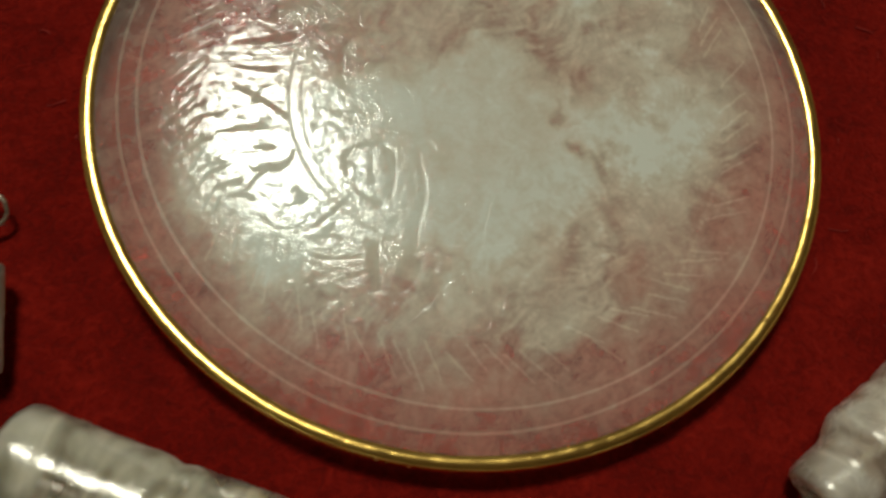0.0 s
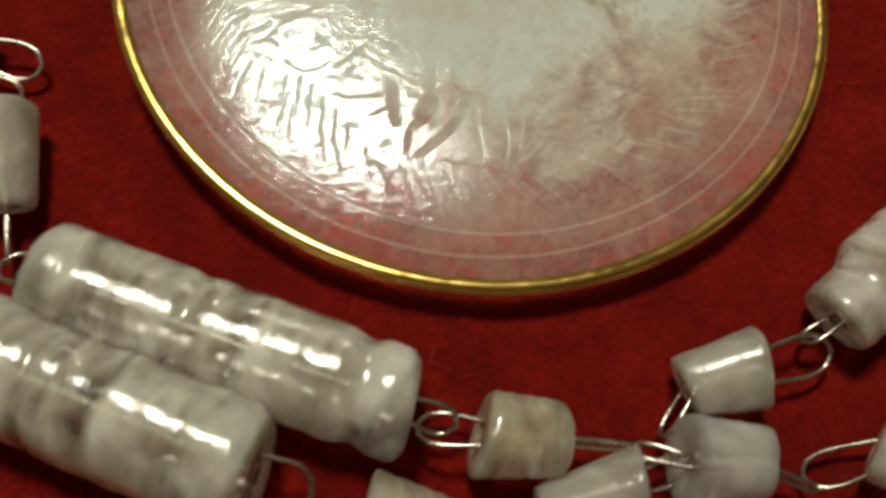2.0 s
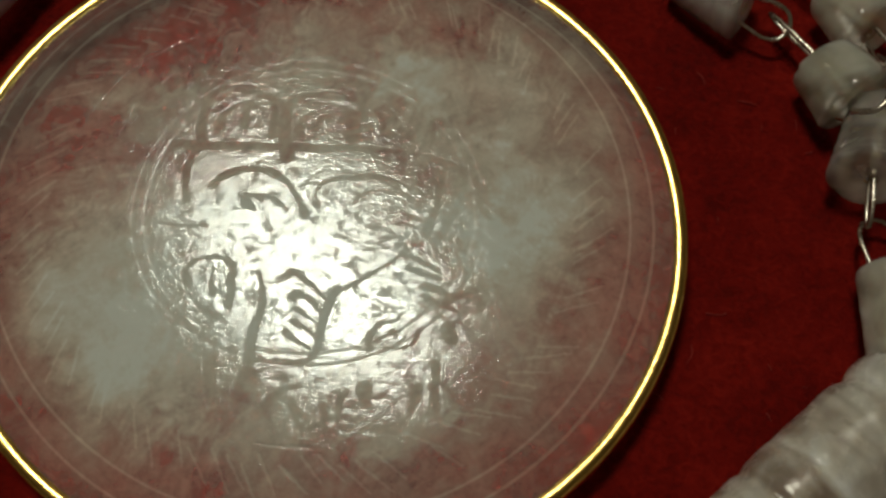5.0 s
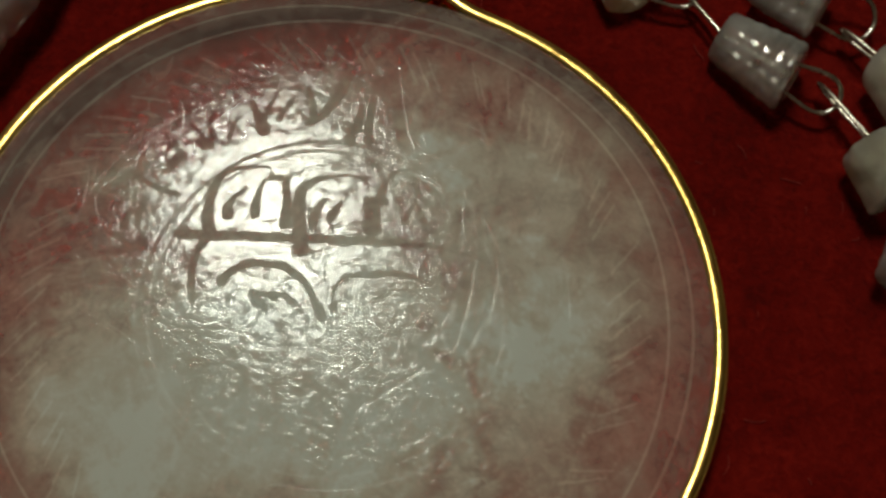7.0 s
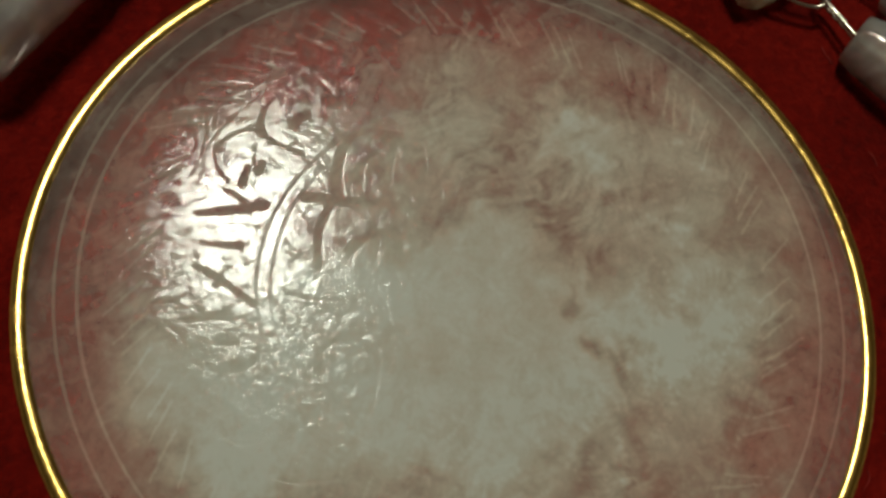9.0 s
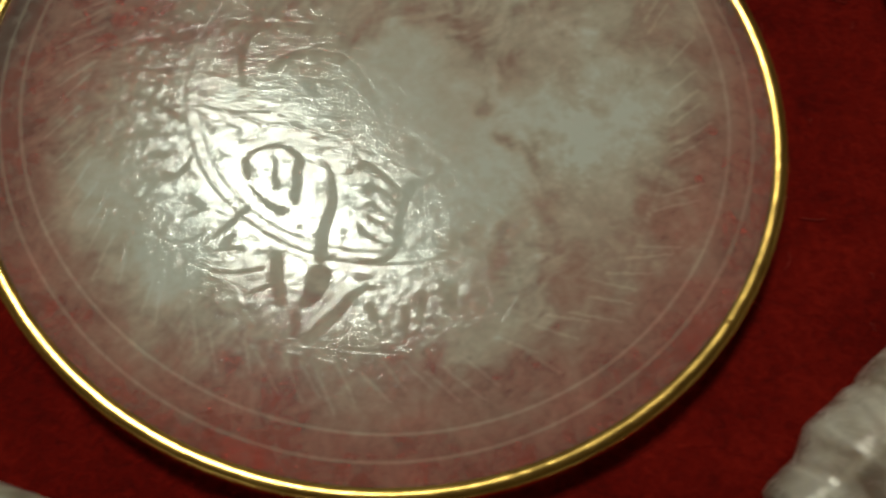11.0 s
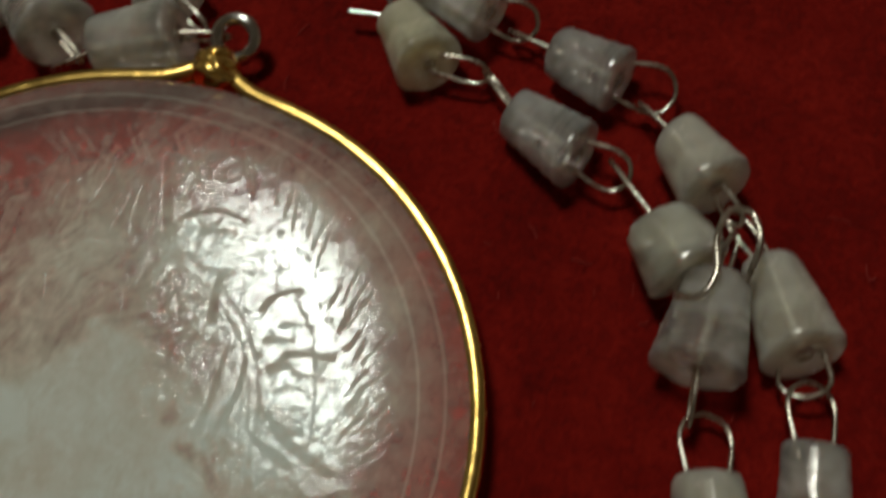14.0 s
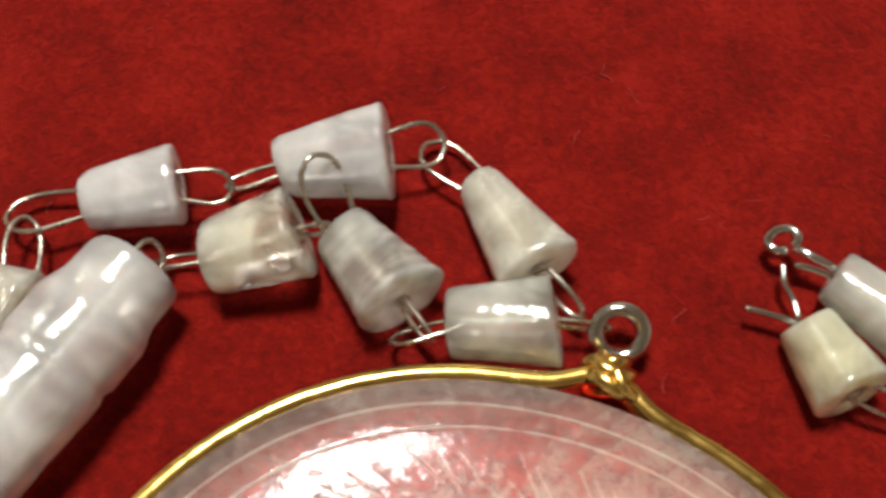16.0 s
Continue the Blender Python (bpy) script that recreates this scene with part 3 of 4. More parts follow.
def lattice(x, y, scale, seed):
    """Smooth random field, about -1 to 1."""
    table = np.random.default_rng(seed).uniform(-1, 1, (64, 64))
    u, v = x * scale + 31.7, y * scale + 17.3
    i, j = np.floor(u).astype(int), np.floor(v).astype(int)
    fu, fv = u - i, v - j
    fu, fv = fu * fu * (3 - 2 * fu), fv * fv * (3 - 2 * fv)
    a, b = table[i % 64, j % 64], table[(i + 1) % 64, j % 64]
    c, d = table[i % 64, (j + 1) % 64], table[(i + 1) % 64, (j + 1) % 64]
    return (a * (1 - fu) + b * fu) * (1 - fv) + (c * (1 - fu) + d * fu) * fv


def field(x, y, scale, seed, octaves=4):
    return sum(lattice(x, y, scale * 2.1**k, seed + k) * 0.58**k for k in range(octaves))


def distance_to_strokes(x, y, strokes):
    """How deep each point lies in a groove, 0 to 1: steep walls and a flat bed."""
    depth = np.zeros_like(x)
    x, y = x + 0.004 * lattice(x, y, 20, 70) + 0.004 * lattice(x, y, 55, 71), y + 0.004 * lattice(x, y, 20, 72) + 0.004 * lattice(x, y, 55, 73)
    for a, m, b, start, end in strokes:
        c = 2 * m - (a + b) / 2
        ts = np.linspace(0, 1, 13)
        line = [(1 - t) ** 2 * a + 2 * t * (1 - t) * c + t * t * b for t in ts]
        lo, hi = np.min(line, 0) - 0.1, np.max(line, 0) + 0.1
        near = np.nonzero((x > lo[0]) & (x < hi[0]) & (y > lo[1]) & (y < hi[1]))[0]
        px, py = x[near], y[near]
        best = np.full(len(near), 9.0)
        for k, (p, q) in enumerate(zip(line, line[1:])):
            d = q - p
            t = np.clip(((px - p[0]) * d[0] + (py - p[1]) * d[1]) / (d @ d + 1e-9), 0, 1)
            half = (start + (end - start) * (k + t) / 12) / 2
            best = np.minimum(best, np.hypot(px - p[0] - t * d[0], py - p[1] - t * d[1]) / half)
        depth[near] = np.maximum(depth[near], np.clip((1.10 - best) * 3.0, 0, 1))
    return depth


def brushed(x, y, angle, scale, seed, reach=0.16, taps=15):
    """Random grain drawn out along a local direction, like fibres in the stone."""
    total = np.zeros_like(x)
    c, s = np.cos(angle), np.sin(angle)
    for k in np.linspace(-reach, reach, taps):
        total += lattice(x + k * c, y + k * s, scale, seed)
    return total / math.sqrt(taps)


def plumes(x, y):
    """Feathery white inclusions: hairs that spread from a few points."""
    rnd = random.Random(11)
    out = np.zeros_like(x)
    # middle, spread of the roots, heading, opening, hairs
    fans = [(1.22, -0.10, 0.16, 1.6, 0.9, 20), (1.25, -0.05, 0.18, 0.2, 0.9, 18), (1.18, -0.12, 0.15, -1.2, 0.7, 14), (1.18, 0.73, 0.22, 0.6, 3.1, 18),
            (1.45, 1.35, 0.22, 0.8, 3.1, 18), (0.95, -0.55, 0.2, -0.8, 1.4, 14), (0.3, -1.35, 0.50, 1.1, 0.35, 40), (-0.7, -1.45, 0.45, 1.3, 0.35, 30),
            (0.5, 1.6, 0.45, 1.2, 0.8, 20), (-1.6, -0.1, 0.35, 2.8, 0.8, 14), (1.3, -1.1, 0.40, 0.9, 0.5, 26), (1.85, -0.45, 0.15, -0.2, 0.4, 8)]
    for cx, cy, reach, heading, opening, count in fans:
        for _ in range(count):
            a = heading + rnd.uniform(-opening, opening)
            px, py = cx + rnd.gauss(0, reach), cy + rnd.gauss(0, reach)
            turn, step, width, amount = rnd.uniform(-0.14, 0.14), rnd.uniform(0.02, 0.06), rnd.uniform(0.006, 0.030), rnd.uniform(0.03, 0.13)
            near = np.nonzero((np.abs(x - px) < 0.65) & (np.abs(y - py) < 0.65))[0]
            qx, qy = x[near], y[near]
            mine = np.full(len(near), 9.0)
            for k in range(9):
                mine = np.minimum(mine, np.hypot(qx - px, qy - py) * (1 + 0.10 * k))
                px, py, a = px + step * math.cos(a), py + step * math.sin(a), a + turn
            out[near] += amount * np.exp(-((mine / (width + 0.010)) ** 2))
    return np.minimum(out, 0.5)


def veil_map(x, y):
    """Where the stone is milky: ragged clouds and feathers, in centimetres from the middle."""
    wx = x + 0.12 * field(x, y, 1.6, 3) + 0.06 * lattice(x, y, 7, 30) + 0.03 * lattice(x, y, 18, 31)
    wy = y + 0.12 * field(x, y, 1.6, 13) + 0.06 * lattice(x, y, 7, 40) + 0.03 * lattice(x, y, 18, 41)

    def cloud(cx, cy, w, h, soft):
        return 1 / (1 + np.exp(np.clip((np.hypot((wx - cx) / w, (wy - cy) / h) - 1) / soft, -30, 30)))

    core = np.maximum(cloud(-0.05, -0.38, 0.98, 0.80, 0.08), 0.85 * cloud(-0.95, -0.85, 0.80, 0.55, 0.15))
    v = 0.12 + 0.34 * cloud(0.12, -0.17, 1.90, 1.68, 0.10) + 0.32 * core
    for cx, cy, w, h, amount in (
        (-1.2, -1.35, 0.6, 0.45, 0.24), (1.22, 0.05, 0.32, 0.42, 0.22), (1.5, 1.39, 0.35, 0.35, 0.22), (1.65, 0.15, 0.3, 0.3, 0.16),
        (1.96, 0.93, 0.16, 0.16, 0.26), (0.7, 1.4, 0.6, 0.4, 0.10), (1.6, 0.7, 0.4, 0.6, 0.14), (0.4, 0.9, 0.8, 0.5, 0.10),
        (0.75, -0.02, 0.07, 0.09, -0.36), (0.97, -0.27, 0.10, 0.07, -0.30), (0.41, 0.38, 0.09, 0.05, -0.26), (-0.83, -0.47, 0.07, 0.06, -0.24),
        (0.02, -1.09, 0.16, 0.07, -0.26), (-0.06, -1.34, 0.14, 0.10, -0.24), (0.85, -0.95, 0.30, 0.16, -0.16), (1.77, -0.42, 0.35, 0.30, -0.16),
        (-1.65, 0.25, 0.5, 0.45, -0.10), (-1.4, 1.25, 0.55, 0.5, -0.12), (-0.5, 1.9, 0.8, 0.25, -0.14), (0.2, -1.55, 1.0, 0.16, -0.10),
    ):
        v += amount * np.exp(-(((wx - cx) / w) ** 2) - ((wy - cy) / h) ** 2)
    # fibres: fanned out round the plume, steep and slanting elsewhere, in patches
    ux, uy = wx - 1.22, wy + 0.10
    fan = np.exp(-((np.hypot(ux, uy) / 0.75) ** 2))
    angle = fan * np.arctan2(uy, ux) + (1 - fan) * 1.05 + 0.8 * lattice(x, y, 1.7, 90) + 0.6 * lattice(x, y, 5, 91)
    open_part = 1 - 0.75 * core
    patch = np.clip(0.5 + 0.9 * field(x, y, 2.2, 95, 3), 0, 1)
    fibres = patch * (brushed(wx, wy, angle, 16, 60, 0.12) + 0.6 * brushed(x, y, angle, 45, 64, 0.06))
    edge = np.clip((0.95 - np.hypot(x / 2.5, y / 2.44)) / 0.25, 0.2, 1)
    v -= 0.06 * np.clip((np.hypot(x / 2.56, y / 2.44) - 0.90) / 0.10, 0, 1)
    v += edge * open_part * (0.085 * fibres + 0.17 * field(wx, wy, 2.6, 50, 7)) + 0.05 * core * field(x, y, 5.0, 80, 5)
    return v + plumes(x, y) * edge


def crystal_face(rings, sides, upper):
    rho = np.sqrt(np.linspace(0.0, 1.0, rings) ** 1.25)[1:]
    ang = np.arange(sides) * 2 * math.pi / sides
    reach = np.array([oval(a).length for a in ang]) - 0.03
    x = np.concatenate([[0.0], (rho[:, None] * reach * np.cos(ang)).ravel()])
    y = np.concatenate([[0.0], (rho[:, None] * reach * np.sin(ang)).ravel()])
    r = np.concatenate([[0.0], np.repeat(rho, sides)])
    cut, line = np.zeros_like(x), np.zeros_like(x)
    if upper:
        cut = distance_to_strokes(x + CENTRE.x, y + CENTRE.y, GROOVES)
        ring = np.zeros_like(x)
        for at, w, deep in ((0.475, 0.013, 0.40), (0.445, 0.011, 0.34), (0.875, 0.010, 0.9), (0.935, 0.010, 0.9)):
            wob = 0.006 * np.sin(3 * np.arctan2(y, x) + at * 20)
            if at < 0.6:
                cut = np.maximum(cut, np.clip(1.3 - np.abs(r - at - wob) * 2.44 / w, 0, 1) * deep)
                continue
            ring = np.maximum(ring, np.clip(1.3 - np.abs(r - at - wob) * 2.44 / w, 0, 1) * deep)
        nick = distance_to_strokes(x + CENTRE.x, y + CENTRE.y, NICKS)
        line = np.maximum(ring * 0.55, nick * 0.32)
        cut = np.maximum(cut, np.maximum(ring, nick))
        # hand-ground: the dome is a little twisted and uneven
        twist = 0.0029 * x * x - 0.0167 * x * y - 0.0021 * y * y + 0.0014 * x**3 - 0.0009 * x * x * y + 0.0045 * x * y * y + 0.0027 * y**3
        z = EDGE_Z + RISE * (1 - r**4) + SHOULDER * (1 - r**12) + twist * (1 - r**8) - 0.0014 * cut
    else:
        z = EDGE_Z - 0.07 - 0.25 * (1 - r**2)
    slope = (4 * RISE * r**3 + 12 * SHOULDER * r**11) / 2.5 if upper else np.zeros_like(r)
    far = np.hypot(x, y) + 1e-9
    level = np.stack([x / far * slope, y / far * slope, np.ones_like(x)], 1)
    level /= np.linalg.norm(level, axis=1)[:, None]
    verts = np.stack([x, y, z], 1) * CM
    here = np.arange(sides)
    after = (here + 1) % sides
    fan = np.stack([np.zeros_like(here), 1 + here, 1 + after], 1)
    base = 1 + np.arange(len(rho) - 1)[:, None] * sides
    quads = np.stack([base + here, base + sides + here, base + sides + after, base + after], -1).reshape(-1, 4)
    if not upper:
        fan, quads = fan[:, ::-1], quads[:, ::-1]
    corners = np.concatenate([fan.ravel(), quads.ravel()]).astype(np.int32)
    starts = np.concatenate([np.arange(sides) * 3, sides * 3 + np.arange(len(quads)) * 4]).astype(np.int32)
    name = "crystal_face" if upper else "crystal_back"
    me = bpy.data.meshes.new(name)
    me.vertices.add(len(verts))
    me.vertices.foreach_set("co", verts.astype(np.float32).ravel())
    me.loops.add(len(corners))
    me.loops.foreach_set("vertex_index", corners)
    me.polygons.add(len(starts))
    me.polygons.foreach_set("loop_start", starts)
    me.polygons.foreach_set("use_smooth", np.ones(len(starts), bool))
    me.update(calc_edges=True)
    for key, values in (("veil", veil_map(x, y) * (1.0 if upper else 0.8)), ("cut", cut), ("line", line)):
        me.attributes.new(key, "FLOAT", "POINT").data.foreach_set("value", values.astype(np.float32))
    me.attributes.new("level", "FLOAT_VECTOR", "POINT").data.foreach_set("vector", level.astype(np.float32).ravel())
    me.materials.append(CRYSTAL if upper else CRYSTAL_BACK)
    return new(name, me)


def rim_path(scale, z, count=240, pull=0.15):
    out = []
    for k in range(count):
        a = 2 * math.pi * k / count
        d = (a - BAIL_ANGLE + math.pi) % (2 * math.pi) - math.pi
        p = oval(a, scale) * (1 + pull / 2.45 * math.exp(-((d / 0.10) ** 2)))
        out.append((p.x * CM, p.y * CM, z * CM))
    return out


def build_amulet():
    amulet = tagged(new("amulet"), "engraved oval rock crystal amulet in a gold wire bezel", "amulet")
    amulet.location = (CENTRE.x * CM, CENTRE.y * CM, 0)
    amulet.rotation_euler = (LEAN[0], LEAN[1], 0)
    face = crystal_face(420, 1300, True)
    face.parent = amulet
    face.visible_shadow = False
    tagged(face, "milky rock crystal dome with engraved rings and strokes")
    back = crystal_face(60, 160, False)
    back.parent = amulet
    back.visible_shadow = False
    for name, scale, z, r, flat in (("upper_rim_wire", 1.002, 0.320, 0.034, (1.55, 0.85)), ("middle_rim_wire", 1.012, 0.270, 0.031, (1.0, 1.0)), ("lower_rim_wire", 1.006, 0.216, 0.031, (1.0, 1.0)), ("foot_rim_wire", 0.994, 0.166, 0.030, (1.0, 1.0))):
        bm = bmesh.new()
        sweep(bm, rim_path(scale, z), r * CM, 12, True, flat)
        part(name, bm, GOLD, amulet, "polished gold bezel wire")
    out = Vector((math.cos(BAIL_ANGLE), math.sin(BAIL_ANGLE)))
    across = Vector((-out.y, out.x))
    at = oval(BAIL_ANGLE) + out * 0.11
    bail = None
    for k, (off, size, thick) in enumerate(((-0.02, 0.115, 0.055), (0.07, 0.125, 0.055), (0.135, 0.075, 0.045))):
        bm = bmesh.new()
        mid = at + out * off
        ring = []
        for i in range(28):
            a = 2 * math.pi * i / 28
            p = mid + across * size * math.cos(a) + out * 0.02 * math.sin(2 * a + k)
            ring.append((p.x * CM, p.y * CM, (0.27 + 0.11 * math.sin(a)) * CM))
        sweep(bm, ring, thick * CM, 10, True)
        bail = part("bail_wrap", bm, GOLD, amulet, "gold wire wrapped round the bail")
    bm = bmesh.new()
    p = oval(BAIL_ANGLE - 0.07, 1.03)
    q = at + out * 0.06 - across * 0.02
    sweep(bm, bent([(p.x * CM, p.y * CM, 0.33 * CM), ((p.x + at.x) / 2 * CM, (p.y + at.y) / 2 * CM, 0.40 * CM), (q.x * CM, q.y * CM, 0.40 * CM)]), 0.04 * CM, 8)
    part("bail_tail", bm, GOLD, amulet, "gold wire end laid over the bail")


build_amulet()


# ---- steel ring that joins the amulet to the chain ----
def build_ring(x, y, z, size, thick, tilt, turn):
    ring = tagged(new("jump_ring"), "thick polished steel jump ring beside the gold bail", "ring")
    ring.location = (x * CM, y * CM, 0)
    m = pose(0, 0, z * CM, tilt, 0, turn)
    bm = bmesh.new()
    sweep(bm, [m @ Vector((size * CM * math.cos(a), size * CM * math.sin(a), 0)) for a in np.linspace(0, 2 * math.pi, 40)[:-1]], thick * CM, 12, True)
    part("ring_body", bm, BRIGHT, ring)


build_ring(-0.80, 3.14, 0.24, 0.150, 0.052, 25, 0)


# ---- beads ----
def loop_path(start, tip, width, roll):
    """A hairpin of wire from a bead's hole to its tip and back."""
    axis = tip - start
    length = axis.length
    axis.normalize()
    flat = axis.cross(Vector((0, 0, 1)))
    flat = (flat if flat.length > 1e-4 else Vector((1, 0, 0))).normalized()
    side = Matrix.Rotation(math.radians(roll), 3, axis) @ flat
    h = width / 2
    pts = []
    for u, v in ((-0.12, -0.62), (0.25, -0.85), (0.62, -1.0), (0.85, -0.82), (0.96, -0.42), (1.0, 0.0), (0.96, 0.42), (0.85, 0.82), (0.62, 1.0), (0.25, 0.85), (-0.12, 0.62)):
        pts.append(start + axis * length * u + side * h * v)
    return bent(pts, 5)


WIRE = 0.018


def bead(kind, a, b, ra, rb, loop_a, loop_b, notch=0):
    """A turned quartz bead between two ends, with the wire loops that leave it."""
    shell, label = BEADS[kind]
    a, b = Vector(a), Vector(b)
    axis = b - a
    length = axis.length
    rest = Vector(((a.x + b.x) / 2, (a.y + b.y) / 2, 0))
    ob = tagged(new("quartz_bead"), label + " on a wire loop", "bead", "beads of the necklace")
    ob.location = rest * CM
    turn = axis.to_track_quat("Z", "Y").to_matrix().to_4x4()
    tube = kind.startswith("tube")
    rnd = random.Random(round(a.x * 100) * 7919 + round(a.y * 100))
    seed = rnd.uniform(0, 50)
    facets = rnd.choice((5, 6, 7))
    ridges = {"band": 0.009, "honey": 0.012, "clear": 0.012, "grey": 0.005}.get(kind, 0.003)
    if tube:
        ridges = 0.005 if kind == "tubeclear" else 0.002
    waves = length / (0.26 if tube else 0.11)
    steps = 90 if tube else 22
    hole = 0.045
    body_rings = []
    for i in range(steps + 1):
        t = i / steps
        r = ra + (rb - ra) * t
        if tube:
            swell = min(1.0, max(0.0, (t - 0.13) / 0.12))
            r = ra + (rb - ra) * swell * swell * (3 - 2 * swell)
            r *= 1 - 0.05 * math.exp(-(((t - 0.42) / 0.02) ** 2)) - 0.10 * notch * math.exp(-(((t - 0.87) / 0.035) ** 2))
            edge = min(t, 1 - t) * length
            r *= 1 - (0.12 if kind == "tubeclear" else 0.04) * math.exp(-edge / 0.05)
        r *= 1 + ridges * math.tanh(2.0 * math.sin(2 * math.pi * waves * t + seed))
        body_rings.append((r, length * t))
    r0, r1 = body_rings[0][0], body_rings[-1][0]
    rings = [(hole, 0.02 * length), (hole * 1.15, 0.0), (r0 * 0.66, -0.004), (r0 * 0.90, 0.003), (r0 * 0.965, 0.013), (r0 * 0.995, 0.030)]
    rings += [q for q in body_rings if 0.05 < q[1] < length - 0.05]
    rings += [(r1 * 0.995, length - 0.030), (r1 * 0.965, length - 0.013), (r1 * 0.90, length - 0.003), (r1 * 0.66, length + 0.004), (hole * 1.15, length), (hole, 0.98 * length)]
    outer_count = len(rings)
    rings += [(hole * 0.9, length * (0.96 - 0.23 * k)) for k in range(5)]

    def wobble(angle, z):
        if tube:
            return 1 + 0.04 * noise.noise((math.cos(angle) * 1.3 + seed, math.sin(angle) * 1.3, z * 2.2)) + 0.010 * noise.noise((math.cos(angle) * 6 + seed, math.sin(angle) * 6, z * 9))
        # ground in flat facets along the bead
        part_turn = (angle + seed + 0.25 * math.sin(angle * 2 + seed)) % (2 * math.pi / facets) - math.pi / facets
        flat = 0.28 * (0.98 * math.cos(math.pi / facets) / math.cos(part_turn) - 1) + 0.01
        return 1 + flat + 0.05 * noise.noise((math.cos(angle) * 1.3 + seed, math.sin(angle) * 1.3, z * 2.2)) + 0.012 * noise.noise((math.cos(angle) * 5 + seed, math.sin(angle) * 5, z * 8))

    bm = bmesh.new()
    lathe(bm, rings, 56, True, wobble)
    bm.normal_update()
    cut_a, cut_b = (Vector((rnd.uniform(-0.16, 0.16), rnd.uniform(-0.16, 0.16))) for _ in range(2))
    for v in bm.verts:
        # saw cuts at the ends are not quite square, and the corners are chipped
        t = min(1.0, max(0.0, v.co.z / length))
        v.co.z += (cut_a * (1 - t) - cut_b * t).dot(v.co.xy)
        chip = noise.noise(Vector((v.co.x * 9 + seed, v.co.y * 9, v.co.z * 9)))
        if min(t, 1 - t) * length < 0.03 and chip > 0.15:
            v.co.xy *= 1 - 0.16 * (chip - 0.15)
    bmesh.ops.scale(bm, vec=(CM, CM, CM), verts=bm.verts)
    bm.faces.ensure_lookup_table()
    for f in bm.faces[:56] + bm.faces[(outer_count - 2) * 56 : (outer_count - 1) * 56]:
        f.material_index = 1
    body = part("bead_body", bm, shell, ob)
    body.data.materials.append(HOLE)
    body.matrix_local = Matrix.Translation((a - rest) * CM) @ turn
    for end, inward, loop in ((a, axis.normalized(), loop_a), (b, -axis.normalized(), loop_b)):
        if loop is None:
            continue
        tip = Vector(loop[:3])
        bm = bmesh.new()
        path = loop_path(end + inward * 0.05 - rest, tip - rest, max(loop[3], 0.06), loop[4])
        sweep(bm, [p * CM for p in path], WIRE * CM, 7)
        part("wire_loop", bm, STEEL, ob, "bent steel wire loop")
    bm = bmesh.new()
    sweep(bm, [(a - rest + axis * t) * CM for t in (0.02, 0.5, 0.98)], 0.018 * CM, 7)
    part("wire_core", bm, STEEL, ob)


bead("lav", (-3.17, 3.79, 0.20), (-2.48, 4.01, 0.33), 0.209, 0.337, (-3.49, 3.60, 0.15, 0.13, 20), (-2.15, 4.20, 0.25, 0.29, 20))
bead("lav", (-4.34, 3.28, 0.18), (-3.76, 3.51, 0.27), 0.193, 0.275, (-4.82, 3.07, 0.14, 0.29, 15), (-3.44, 3.58, 0.20, 0.22, 25))
bead("warm", (-3.43, 3.07, 0.24), (-2.91, 3.34, 0.32), 0.251, 0.327, (-3.80, 2.96, 0.18, 0.20, 50), (-2.73, 3.44, 0.24, 0.09, 70))
bead("band", (-2.69, 3.46, 0.20), (-2.17, 3.02, 0.31), 0.206, 0.317, (-2.91, 3.73, 0.62, 0.30, 15), (-1.95, 2.83, 0.23, 0.09, 60))
bead("milk", (-1.89, 4.01, 0.14), (-1.37, 3.42, 0.29), 0.148, 0.302, (-2.28, 4.21, 0.10, 0.29, 15), (-1.05, 3.20, 0.22, 0.14, 60))
bead("grey", (-1.86, 2.98, 0.22), (-1.20, 3.11, 0.29), 0.234, 0.304, (-2.20, 2.79, 0.17, 0.23, 55), (-0.86, 3.16, 0.22, 0.08, 70))
bead("milk", (-5.06, 2.56, 0.19), (-4.46, 2.50, 0.24), 0.196, 0.246, None, (-4.68, 3.10, 0.18, 0.22, 30))
bead("tubemilk", (-3.84, 2.90, 0.31), (-4.56, 1.19, 0.37), 0.322, 0.377, (-3.76, 3.06, 0.23, 0.22, 50), None)
bead("milk", (-5.04, -0.84, 0.23), (-4.43, -0.94, 0.17), 0.236, 0.182, None, (-4.05, -0.98, 0.13, 0.25, 20))
bead("milk", (-4.18, -1.45, 0.27), (-3.95, -2.08, 0.18), 0.277, 0.192, (-4.28, -1.14, 0.20, 0.30, 15), (-3.85, -2.44, 0.14, 0.09, 80))
bead("tubeclear", (-3.55, -2.55, 0.35), (-1.17, -3.06, 0.35), 0.363, 0.355, (-3.84, -2.48, 0.26, 0.25, 20), (-0.89, -3.10, 0.26, 0.21, 45), 1)
bead("tubeclear", (-4.25, -2.99, 0.33), (-2.00, -3.59, 0.39), 0.342, 0.399, None, (-1.69, -3.68, 0.29, 0.33, 20))
bead("honey", (-0.74, -3.13, 0.28), (-0.23, -3.09, 0.23), 0.286, 0.239, (-1.12, -3.12, 0.21, 0.27, 30), (0.26, -3.05, 0.17, 0.08, 70))
bead("honey", (-1.35, -3.72, 0.28), (-0.84, -3.75, 0.21), 0.293, 0.222, (-1.70, -3.72, 0.21, 0.07, 80), (-0.47, -3.67, 0.16, 0.20, 30))
bead("milk", (0.52, -2.63, 0.20), (1.01, -2.44, 0.27), 0.211, 0.278, (0.41, -2.95, 0.15, 0.14, 60), (1.47, -2.23, 0.20, 0.27, 25))
